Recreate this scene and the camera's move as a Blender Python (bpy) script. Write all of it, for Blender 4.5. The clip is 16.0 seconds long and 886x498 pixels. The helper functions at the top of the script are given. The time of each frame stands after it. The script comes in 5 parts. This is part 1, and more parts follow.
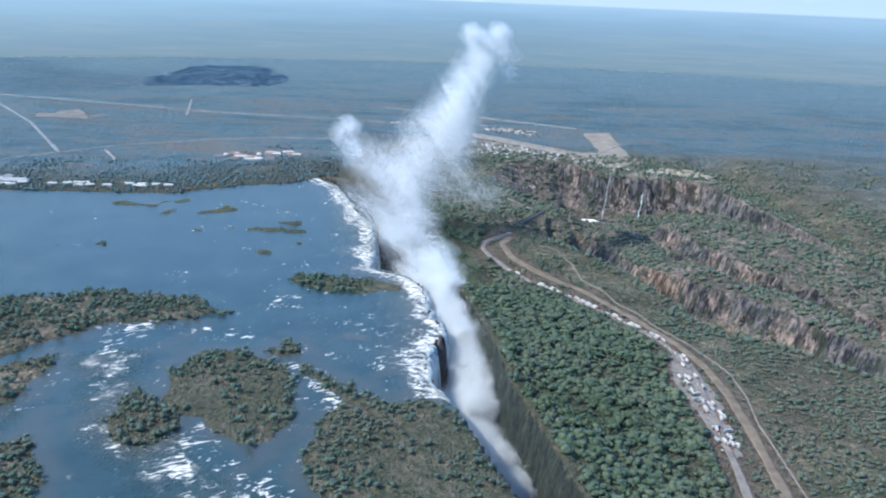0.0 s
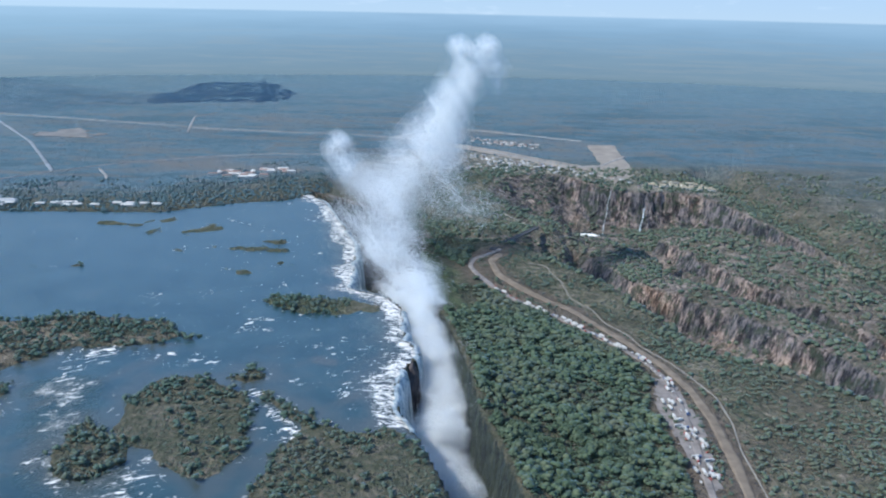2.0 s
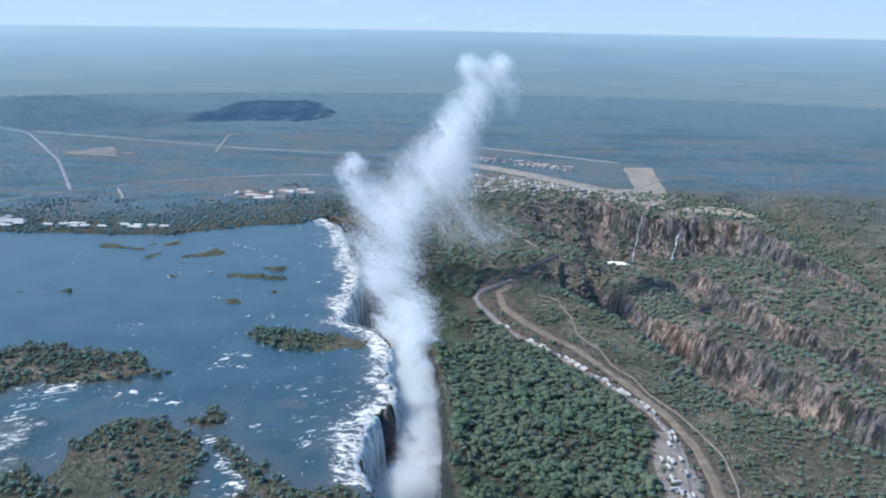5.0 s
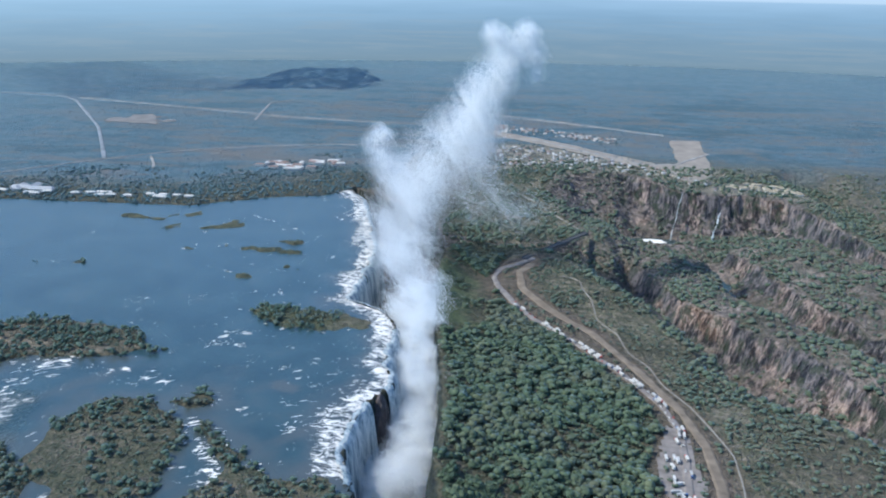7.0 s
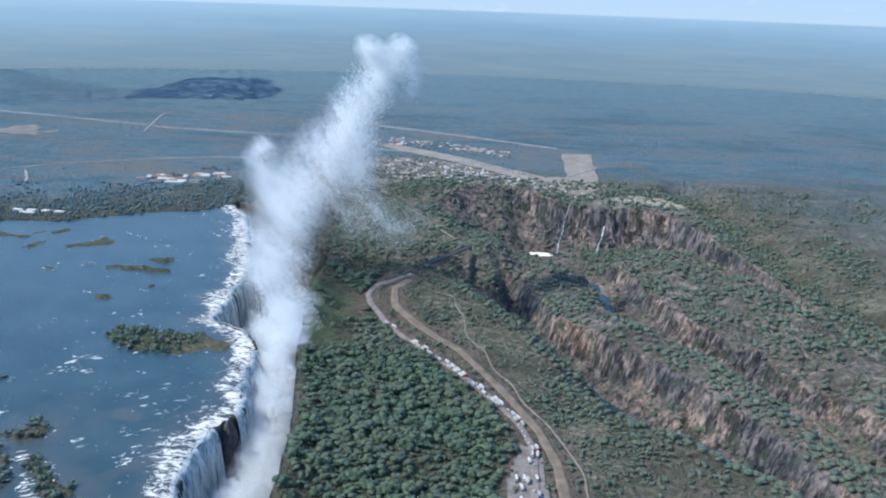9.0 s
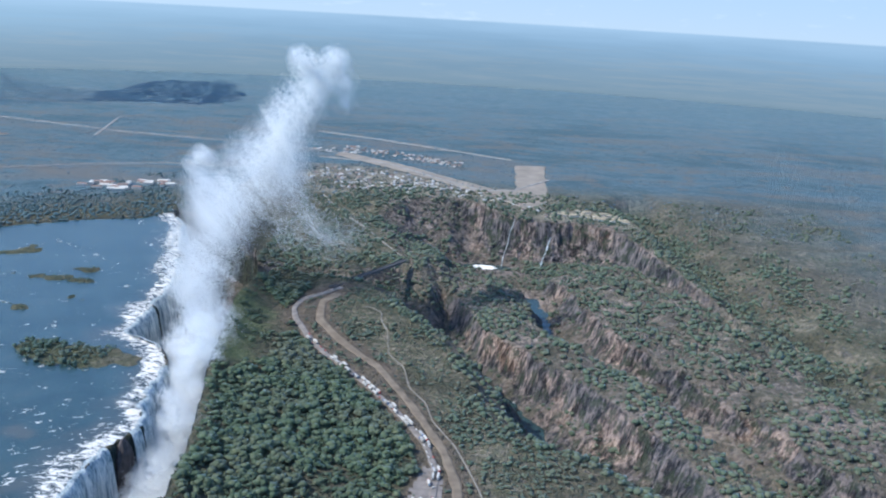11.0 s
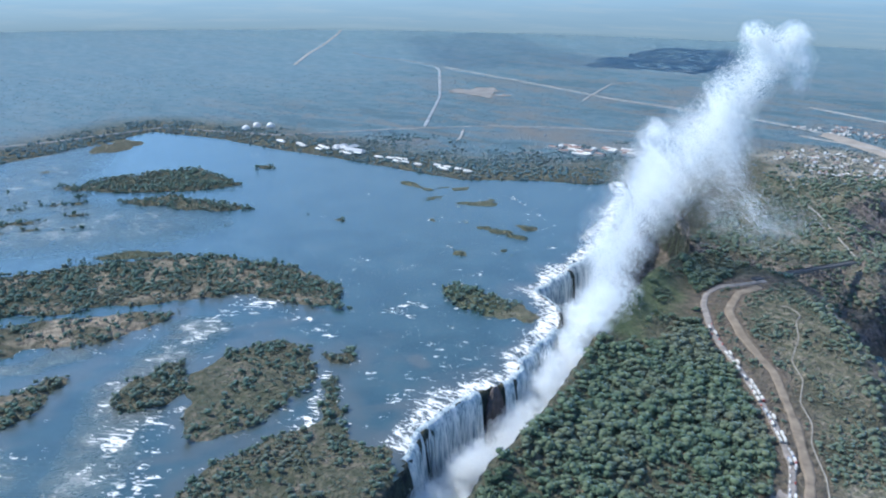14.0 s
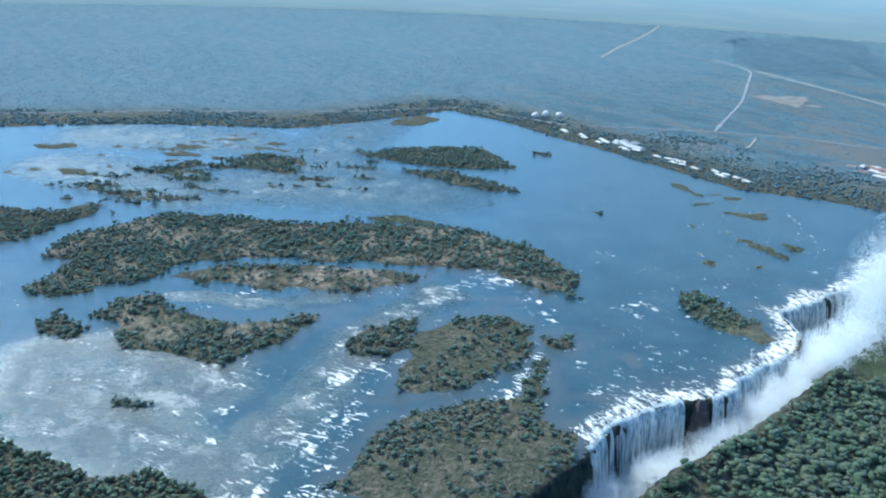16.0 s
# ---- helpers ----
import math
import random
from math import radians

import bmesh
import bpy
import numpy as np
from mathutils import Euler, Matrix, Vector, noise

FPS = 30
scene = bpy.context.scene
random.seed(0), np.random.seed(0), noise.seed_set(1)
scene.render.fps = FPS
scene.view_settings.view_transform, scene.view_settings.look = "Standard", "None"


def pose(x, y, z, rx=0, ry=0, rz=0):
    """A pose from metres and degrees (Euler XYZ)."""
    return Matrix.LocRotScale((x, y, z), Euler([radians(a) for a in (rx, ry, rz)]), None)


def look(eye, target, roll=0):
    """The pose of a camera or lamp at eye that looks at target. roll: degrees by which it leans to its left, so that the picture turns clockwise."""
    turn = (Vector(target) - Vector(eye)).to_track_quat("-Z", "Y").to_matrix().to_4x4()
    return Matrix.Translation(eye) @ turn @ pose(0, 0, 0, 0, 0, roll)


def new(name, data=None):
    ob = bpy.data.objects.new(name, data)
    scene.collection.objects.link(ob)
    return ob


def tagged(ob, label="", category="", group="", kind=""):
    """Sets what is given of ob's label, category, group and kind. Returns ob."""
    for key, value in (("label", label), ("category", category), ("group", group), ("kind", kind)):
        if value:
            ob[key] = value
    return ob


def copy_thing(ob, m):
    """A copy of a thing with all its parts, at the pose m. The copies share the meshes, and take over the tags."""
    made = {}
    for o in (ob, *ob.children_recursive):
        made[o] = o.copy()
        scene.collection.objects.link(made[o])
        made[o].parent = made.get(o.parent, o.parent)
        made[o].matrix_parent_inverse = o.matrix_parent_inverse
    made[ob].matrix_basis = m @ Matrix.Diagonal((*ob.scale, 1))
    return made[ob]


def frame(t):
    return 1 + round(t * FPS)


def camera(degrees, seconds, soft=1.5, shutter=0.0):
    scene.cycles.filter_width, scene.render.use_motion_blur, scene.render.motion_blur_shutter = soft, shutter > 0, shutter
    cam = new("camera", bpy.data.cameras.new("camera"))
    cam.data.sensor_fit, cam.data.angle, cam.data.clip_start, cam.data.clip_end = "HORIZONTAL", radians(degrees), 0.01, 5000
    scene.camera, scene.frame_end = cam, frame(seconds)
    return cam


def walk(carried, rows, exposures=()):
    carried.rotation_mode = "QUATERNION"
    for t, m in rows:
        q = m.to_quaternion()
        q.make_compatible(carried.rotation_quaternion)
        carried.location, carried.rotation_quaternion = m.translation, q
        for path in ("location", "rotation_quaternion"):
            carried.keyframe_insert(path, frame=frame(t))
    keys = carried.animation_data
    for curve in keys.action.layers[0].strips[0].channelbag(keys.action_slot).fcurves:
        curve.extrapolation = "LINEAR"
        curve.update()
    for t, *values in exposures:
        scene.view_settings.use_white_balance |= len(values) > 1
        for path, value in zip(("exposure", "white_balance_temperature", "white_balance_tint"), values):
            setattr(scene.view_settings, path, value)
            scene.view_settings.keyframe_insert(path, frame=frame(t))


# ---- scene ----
cam = camera(54.06, 16.0, soft=2.1)

PATH = [
    (0, pose(0.18, -11.30, 366.78, 73.28, -2.15, 0.04)),
    (0.5, pose(14.02, -2.69, 366.31, 76.89, -2.02, 0.69)),
    (1, pose(27.74, 6.23, 365.86, 79.62, -1.76, 1.27)),
    (1.5, pose(41.20, 15.83, 365.44, 78.35, -1.39, 1.42)),
    (2, pose(54.28, 26.43, 365.09, 74.10, -1.23, 1.32)),
    (2.5, pose(66.94, 38.21, 364.81, 70.56, -1.39, 1.34)),
    (3, pose(79.25, 51.11, 364.61, 71.94, -1.36, 1.62)),
    (3.5, pose(91.40, 64.80, 364.46, 73.62, -1.15, 2.03)),
    (4, pose(103.54, 78.91, 364.35, 74.80, -1.01, 3.01)),
    (4.2, pose(108.42, 84.54, 364.32, 75.19, -1.03, 3.50)),
    (5.3, pose(135.83, 114.41, 364.19, 75.10, -0.93, 5.85)),
    (6.5, pose(165.72, 146.99, 364.04, 73.63, -0.84, 8.28)),
    (7, pose(179.52, 156.58, 364.86, 73.01, -0.91, 9.26)),
    (7.5, pose(193.89, 164.54, 366.01, 72.89, -0.80, 10.11)),
    (8, pose(208.85, 170.86, 367.45, 73.28, -0.76, 9.67)),
    (8.5, pose(224.37, 175.75, 369.17, 73.67, -1.07, 7.55)),
    (9, pose(240.34, 179.79, 371.21, 73.77, -1.94, 4.13)),
    (9.2, pose(246.81, 181.37, 372.14, 73.65, -2.39, 2.87)),
    (10.2, pose(280.46, 189.24, 378.66, 73.85, -2.85, 0.40)),
    (11.3, pose(317.47, 197.91, 385.84, 74.22, -3.16, 5.58)),
    (11.5, pose(324.18, 199.87, 387.27, 74.12, -3.04, 7.71)),
    (12, pose(340.94, 205.10, 390.92, 72.46, -2.62, 13.68)),
    (12.5, pose(357.73, 210.81, 394.56, 70.44, -1.67, 19.47)),
    (13, pose(374.71, 216.92, 398.03, 70.17, -0.98, 25.35)),
    (13.5, pose(391.84, 223.44, 401.30, 70.39, -0.88, 30.96)),
    (14, pose(409.12, 230.25, 404.29, 70.70, -0.88, 36.30)),
    (14.5, pose(426.63, 237.23, 406.89, 70.96, -1.10, 41.32)),
    (15, pose(444.37, 244.32, 409.13, 71.02, -1.60, 46.50)),
    (15.5, pose(462.21, 251.58, 411.13, 70.57, -2.23, 51.77)),
    (16, pose(480.11, 258.95, 413.03, 69.60, -2.18, 57.52)),
]
walk(cam, PATH, [(0, 1.15, 5950, 5), (1, 1.03, 5950, 5), (2, 0.94, 5930, 5), (3.5, 1.02, 5930, 6), (7, 0.97, 5950, 5), (9, 0.98, 5950, 6), (11.5, 1.06, 5980, 7), (13, 1.22, 5950, 6), (14.5, 1.3, 5880, 3), (16, 1.26, 5600, -5)])

# ---- world, sun and exposure ----
# the plan below is drawn in units of U metres
U = 0.73
SUN_TO = Vector((-0.66, -0.14, 0.735)).normalized()
world = bpy.data.worlds.new("sky")
scene.world = world
world.use_nodes = True
wt = world.node_tree
sky = wt.nodes.new("ShaderNodeTexSky")
sky.sky_type = "NISHITA"
sky.sun_disc = False
sky.sun_elevation = math.asin(SUN_TO.z)
sky.sun_rotation = math.atan2(SUN_TO.x, SUN_TO.y)
sky.altitude = 900
sky.dust_density = 0.2
sky.ozone_density = 6.0
wt.links.new(sky.outputs[0], wt.nodes["Background"].inputs[0])
wt.nodes["Background"].inputs[1].default_value = 0.15
sun_data = bpy.data.lights.new("sun", "SUN")
sun_data.energy = 2.65
sun_data.angle = radians(0.6)
sun_data.color = (1.0, 0.95, 0.88)
sun = new("sun", sun_data)
sun.matrix_world = look(SUN_TO * 1000, (0, 0, 0))
scene.view_settings.exposure = 0.0

# ---- node helpers ----


class Net:
    """A small builder for one node material."""

    def __init__(self, name):
        self.m = bpy.data.materials.new(name)
        self.m.use_nodes = True
        self.t = self.m.node_tree
        self.b = self.t.nodes["Principled BSDF"]
        self.out = self.t.nodes["Material Output"]

    def put(self, socket, value):
        if isinstance(value, bpy.types.NodeSocket):
            self.t.links.new(value, socket)
        elif socket.type == "RGBA" and len(value) == 3:
            socket.default_value = (*value, 1)
        else:
            socket.default_value = value

    def pos(self, sx=1.0, sy=1.0, sz=1.0):
        g = self.t.nodes.new("ShaderNodeNewGeometry")
        v = self.t.nodes.new("ShaderNodeVectorMath")
        v.operation = "MULTIPLY"
        self.t.links.new(g.outputs["Position"], v.inputs[0])
        v.inputs[1].default_value = (sx / U, sy / U, sz / U)
        return v.outputs[0]

    def up(self):
        g = self.t.nodes.new("ShaderNodeNewGeometry")
        s = self.t.nodes.new("ShaderNodeSeparateXYZ")
        self.t.links.new(g.outputs["Normal"], s.inputs[0])
        return s.outputs[2]

    def noise(self, vec, scale, detail=4.0, rough=0.55, warp=0.0):
        n = self.t.nodes.new("ShaderNodeTexNoise")
        self.t.links.new(vec, n.inputs["Vector"])
        n.inputs["Scale"].default_value = scale
        n.inputs["Detail"].default_value = detail
        n.inputs["Roughness"].default_value = rough
        n.inputs["Distortion"].default_value = warp
        return n.outputs[0]

    def ramp(self, value, *stops):
        r = self.t.nodes.new("ShaderNodeValToRGB")
        self.t.links.new(value, r.inputs[0])
        e = r.color_ramp.elements
        while len(e) < len(stops):
            e.new(0.5)
        for k, (p, c) in enumerate(stops):
            e[k].position = p
            e[k].color = (c, c, c, 1) if isinstance(c, (int, float)) else (*c, 1)
        return r.outputs[0]

    def mix(self, fac, a, b):
        x = self.t.nodes.new("ShaderNodeMix")
        x.data_type = "RGBA"
        self.put(x.inputs[0], fac)
        self.put(x.inputs[6], a)
        self.put(x.inputs[7], b)
        return x.outputs[2]

    def math(self, op, a, b=0.0, clamp=False):
        x = self.t.nodes.new("ShaderNodeMath")
        x.operation = op
        x.use_clamp = clamp
        self.put(x.inputs[0], a)
        self.put(x.inputs[1], b)
        return x.outputs[0]

    def attr(self, name):
        a = self.t.nodes.new("ShaderNodeAttribute")
        a.attribute_name = name
        return a.outputs["Fac"]

    def island(self):
        return self.t.nodes.new("ShaderNodeNewGeometry").outputs["Random Per Island"]

    def each(self):
        return self.t.nodes.new("ShaderNodeObjectInfo").outputs["Random"]

    def bump(self, height, strength=0.5, distance=1.0):
        n = self.t.nodes.new("ShaderNodeBump")
        n.inputs["Strength"].default_value = strength
        n.inputs["Distance"].default_value = distance
        self.t.links.new(height, n.inputs["Height"])
        self.t.links.new(n.outputs[0], self.b.inputs["Normal"])

    def done(self, color, rough=0.9, metal=0.0, sheen=0.0, spec=0.3):
        self.put(self.b.inputs["Base Color"], color)
        self.put(self.b.inputs["Roughness"], rough)
        self.b.inputs["Metallic"].default_value = metal
        self.b.inputs["Specular IOR Level"].default_value = spec
        # blue sheen at grazing angles stands in for distance haze
        if sheen:
            self.b.inputs["Sheen Weight"].default_value = sheen
            self.b.inputs["Sheen Roughness"].default_value = 0.4
            self.b.inputs["Sheen Tint"].default_value = (0.5, 0.76, 1.0, 1)
        return self.m


def plain(name, color, rough=0.7, metal=0.0, vary=0.15, scale=0.6):
    n = Net(name)
    v = n.noise(n.pos(), scale, 5)
    dark = tuple(c * (1 - vary) for c in color)
    lite = tuple(min(1, c * (1 + vary)) for c in color)
    return n.done(n.ramp(v, (0.3, dark), (0.7, lite)), rough, metal)


# ---- materials ----
def ground_material():
    n = Net("savanna_ground")
    p = n.pos()
    big = n.noise(p, 0.0022, 5, 0.6)
    mid = n.noise(p, 0.013, 5, 0.6)
    fine = n.noise(p, 0.09, 6, 0.65)
    grass = n.ramp(fine, (0.32, (0.105, 0.11, 0.058)), (0.5, (0.225, 0.198, 0.122)), (0.66, (0.39, 0.315, 0.23)))
    scrub = n.ramp(fine, (0.32, (0.06, 0.064, 0.036)), (0.55, (0.125, 0.112, 0.065)), (0.72, (0.22, 0.17, 0.11)))
    soil = n.ramp(fine, (0.3, (0.13, 0.095, 0.065)), (0.7, (0.25, 0.185, 0.13)))
    c = n.mix(n.ramp(mid, (0.4, 0.0), (0.62, 1.0)), scrub, grass)
    # dry reddish stretches of open bush
    c = n.mix(n.math("MULTIPLY", n.ramp(big, (0.48, 0.0), (0.66, 1.0)), 0.55), c, soil)
    c = n.mix(n.math("MULTIPLY", n.attr("wood"), 0.75), c, scrub)
    # bush of the open plain, blue distance haze mixed into its colours
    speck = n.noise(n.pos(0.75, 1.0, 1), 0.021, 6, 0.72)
    hazed_bush = n.ramp(n.math("ADD", n.math("MULTIPLY", fine, 0.4), n.math("MULTIPLY", speck, 0.6)), (0.38, (0.105, 0.182, 0.21)), (0.48, (0.138, 0.228, 0.262)), (0.6, (0.19, 0.258, 0.28)))
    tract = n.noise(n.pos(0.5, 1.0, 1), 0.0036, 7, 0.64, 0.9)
    hazed_bush = n.mix(n.ramp(tract, (0.4, 0.8), (0.5, 0.0)), hazed_bush, (0.092, 0.165, 0.192))
    hazed_bush = n.mix(n.math("MULTIPLY", n.ramp(tract, (0.52, 0.0), (0.62, 1.0)), 0.65), hazed_bush, (0.24, 0.228, 0.208))
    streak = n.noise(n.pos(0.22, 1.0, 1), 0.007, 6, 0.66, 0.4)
    hazed_bush = n.mix(n.math("MULTIPLY", n.ramp(streak, (0.53, 0.0), (0.61, 1.0)), 0.6), hazed_bush, (0.25, 0.228, 0.2))
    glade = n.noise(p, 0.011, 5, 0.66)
    hazed_bush = n.mix(n.math("MULTIPLY", n.ramp(glade, (0.54, 0.0), (0.62, 1.0)), 0.6), hazed_bush, (0.24, 0.218, 0.19))
    # paler blue haze tint painted on towards the distance and the west
    hazed_bush = n.mix(n.math("MULTIPLY", n.attr("dry"), 0.78), hazed_bush, n.ramp(speck, (0.4, (0.16, 0.268, 0.312)), (0.6, (0.222, 0.322, 0.362))))
    c = n.mix(n.attr("plain"), c, hazed_bush)
    lush = n.ramp(fine, (0.3, (0.1, 0.13, 0.05)), (0.7, (0.2, 0.23, 0.1)))
    c = n.mix(n.attr("lush"), c, lush)
    c = n.mix(n.math("MULTIPLY", n.attr("bare"), n.ramp(mid, (0.25, 0.5), (0.6, 1.0))), c, soil)
    flat_rock = n.ramp(n.math("ADD", n.math("MULTIPLY", fine, 0.6), n.math("MULTIPLY", mid, 0.4)), (0.4, (0.075, 0.088, 0.045)), (0.5, (0.145, 0.135, 0.082)), (0.62, (0.27, 0.22, 0.16)))
    c = n.mix(n.attr("rocky"), c, flat_rock)
    tan = n.ramp(fine, (0.35, (0.2, 0.15, 0.1)), (0.65, (0.5, 0.4, 0.28)))
    c = n.mix(n.attr("sand"), c, tan)
    c = n.mix(n.attr("town"), c, n.ramp(mid, (0.36, (0.13, 0.135, 0.09)), (0.48, (0.29, 0.245, 0.175)), (0.6, (0.42, 0.36, 0.27))))
    # basalt faces with upright joints
    wide = n.noise(n.pos(1, 1, 0.22), 0.05, 5, 0.65, 0.6)
    joint = n.noise(n.pos(1, 1, 0.06), 0.13, 4, 0.72)
    col = n.math("ADD", n.math("MULTIPLY", wide, 0.45), n.math("MULTIPLY", joint, 0.55))
    blot = n.noise(p, 0.0085, 4, 0.6)
    warm = n.noise(n.pos(1, 1, 1.6), 0.0105, 4, 0.62)
    rock = n.ramp(col, (0.44, (0.026, 0.026, 0.029)), (0.5, (0.115, 0.104, 0.102)), (0.56, (0.265, 0.22, 0.2)))
    pale = n.ramp(col, (0.44, (0.05, 0.04, 0.036)), (0.5, (0.24, 0.175, 0.14)), (0.56, (0.54, 0.395, 0.31)))
    rock = n.mix(n.ramp(blot, (0.48, 0.0), (0.6, 1.0)), rock, pale)
    rock = n.mix(n.math("MULTIPLY", n.ramp(warm, (0.57, 0.0), (0.66, 1.0)), 0.65), rock, n.ramp(col, (0.44, (0.12, 0.075, 0.05)), (0.5, (0.38, 0.245, 0.165)), (0.56, (0.6, 0.45, 0.33))))
    # scrub and moss that hold on the ledges
    moss = n.noise(p, 0.045, 5, 0.7)
    rock = n.mix(n.math("MULTIPLY", n.ramp(moss, (0.5, 0.0), (0.58, 1.0)), 0.75), rock, (0.06, 0.075, 0.045))
    # walls of the chasm, soaked by the spray
    rock = n.mix(n.attr("wet"), rock, n.ramp(n.math("ADD", n.math("MULTIPLY", col, 0.5), n.math("MULTIPLY", moss, 0.5)), (0.42, (0.024, 0.026, 0.024)), (0.55, (0.06, 0.068, 0.045)), (0.65, (0.1, 0.1, 0.07))))
    steep = n.math("ADD", n.up(), n.math("MULTIPLY", n.math("SUBTRACT", fine, 0.5), 0.6))
    # bare stony slopes in the gorges
    scree = n.ramp(n.math("ADD", n.math("MULTIPLY", fine, 0.6), n.math("MULTIPLY", mid, 0.4)), (0.38, (0.1, 0.085, 0.066)), (0.5, (0.24, 0.188, 0.155)), (0.61, (0.5, 0.385, 0.32)))
    c = n.mix(n.math("MULTIPLY", n.attr("stony"), n.ramp(blot, (0.4, 0.35), (0.56, 1.0))), c, scree)
    c = n.mix(n.ramp(steep, (0.66, 1.0), (0.88, 0.0)), c, rock)
    n.bump(n.math("ADD", n.math("MULTIPLY", col, 7.0), fine), 1.0, 4.0)
    return n.done(c, 0.95, 0, 0.04, 0.15)


def water_material():
    n = Net("river_water")
    p = n.pos()
    foam = n.attr("foam")
    lip = n.attr("lip")
    # streaks drawn out along the current
    drawn = n.t.nodes.new("ShaderNodeVectorRotate")
    drawn.rotation_type = "Z_AXIS"
    drawn.inputs["Angle"].default_value = -1.0
    n.t.links.new(p, drawn.inputs["Vector"])
    thin = n.t.nodes.new("ShaderNodeVectorMath")
    thin.operation = "MULTIPLY"
    thin.inputs[1].default_value = (0.4, 1, 1)
    n.t.links.new(drawn.outputs[0], thin.inputs[0])
    # crests stand across the current in short broken runs
    turned = n.t.nodes.new("ShaderNodeVectorRotate")
    turned.rotation_type = "Z_AXIS"
    turned.inputs["Angle"].default_value = -0.5
    n.t.links.new(p, turned.inputs["Vector"])
    rows = n.t.nodes.new("ShaderNodeVectorMath")
    rows.operation = "MULTIPLY"
    rows.inputs[1].default_value = (0.42, 1, 1)
    n.t.links.new(turned.outputs[0], rows.inputs[0])
    crest = n.noise(rows.outputs[0], 0.12, 5, 0.62, 1.3)
    a = n.noise(thin.outputs[0], 0.2, 6, 0.7, 1.2)
    b = n.noise(n.pos(1.0, 0.7, 1), 0.028, 4, 0.6, 0.8)
    grain = n.math("ADD", n.math("MULTIPLY", a, 0.2), n.math("ADD", n.math("MULTIPLY", b, 0.3), n.math("MULTIPLY", crest, 0.5)))
    lift = n.math("ADD", n.math("MULTIPLY", n.math("SUBTRACT", grain, 0.5), 3.4), n.math("SUBTRACT", foam, n.math("MULTIPLY", n.attr("chop"), 0.07)))
    mask = n.ramp(lift, (0.34, 0.0), (0.42, 1.0))
    riff = n.attr("riffle")
    group = n.noise(n.pos(0.8, 1.0, 1), 0.022, 3, 0.6, 0.6)
    rough = n.math("ADD", n.math("MULTIPLY", crest, 0.62), n.math("MULTIPLY", group, 0.38))
    glit = n.ramp(n.math("ADD", rough, n.math("MULTIPLY", n.math("SUBTRACT", riff, 1.0), 0.35)), (0.53, 0.0), (0.57, 0.9))
    mask = n.math("MAXIMUM", mask, glit)
    # braided white water that runs to the lip of the falls
    run = n.noise(n.pos(0.42, 1.0, 1), 0.16, 5, 0.68, 1.6)
    braid = n.noise(n.pos(0.7, 1.0, 1), 0.06, 4, 0.6, 1.0)
    rush = n.math("ADD", n.math("ADD", n.math("MULTIPLY", run, 0.65), n.math("MULTIPLY", braid, 0.35)), n.math("MULTIPLY", n.math("SUBTRACT", lip, 1.0), 0.3))
    mask = n.math("MAXIMUM", mask, n.ramp(rush, (0.485, 0.0), (0.545, 1.0)))
    # fine chop over the ledges, its sun glitter partly painted white
    choppy = n.attr("chop")
    fine = n.noise(thin.outputs[0], 0.3, 5, 0.78, 1.4)
    patch = n.math("ADD", n.math("MULTIPLY", fine, 0.6), n.math("MULTIPLY", group, 0.4))
    chop = n.ramp(n.math("ADD", patch, n.math("MULTIPLY", n.math("SUBTRACT", choppy, 1.0), 0.4)), (0.5, 0.0), (0.55, 0.34))
    mask = n.math("MAXIMUM", mask, chop)
    shoal = n.noise(p, 0.012, 5, 0.6)
    deep = n.ramp(shoal, (0.35, (0.018, 0.041, 0.043)), (0.6, (0.031, 0.06, 0.061)), (0.78, (0.055, 0.067, 0.06)))
    deep = n.mix(n.attr("shoal"), deep, (0.062, 0.068, 0.058))
    c = n.mix(n.math("MULTIPLY", n.math("MINIMUM", lip, 1.0), 0.5), deep, (0.09, 0.085, 0.075))
    c = n.mix(mask, c, (0.82, 0.755, 0.655))
    rip = n.noise(n.pos(0.7, 1, 1), 0.2, 6, 0.75)
    wave = n.math("ADD", rip, n.math("MULTIPLY", n.math("MULTIPLY", fine, choppy), 2.4))
    n.bump(n.math("ADD", wave, n.math("MULTIPLY", mask, 1.5)), 0.5, 0.8)
    ripple = n.noise(thin.outputs[0], 0.15, 5, 0.72, 2.0)
    broken = n.ramp(n.math("ADD", n.math("MULTIPLY", ripple, 0.7), n.math("MULTIPLY", b, 0.3)), (0.44, 0.0), (0.53, 1.0))
    gloss = n.math("ADD", n.math("MULTIPLY", n.math("MULTIPLY", choppy, broken), 0.3), 0.2)
    return n.done(c, n.math("ADD", n.math("MULTIPLY", mask, 0.5), gloss), 0, 0, 0.5)


def fall_material():
    n = Net("falling_water")
    strand = n.noise(n.pos(1, 1, 0.02), 0.42, 5, 0.7)
    sheet = n.noise(n.pos(1, 1, 0.012), 0.11, 4, 0.6)
    s = n.math("ADD", n.math("MULTIPLY", strand, 0.55), n.math("MULTIPLY", sheet, 0.45))
    c = n.ramp(s, (0.38, (0.11, 0.15, 0.155)), (0.46, (0.3, 0.36, 0.365)), (0.53, (0.6, 0.62, 0.58)), (0.62, (0.83, 0.79, 0.72)))
    n.bump(s, 1.0, 3.0)
    return n.done(c, 0.6)


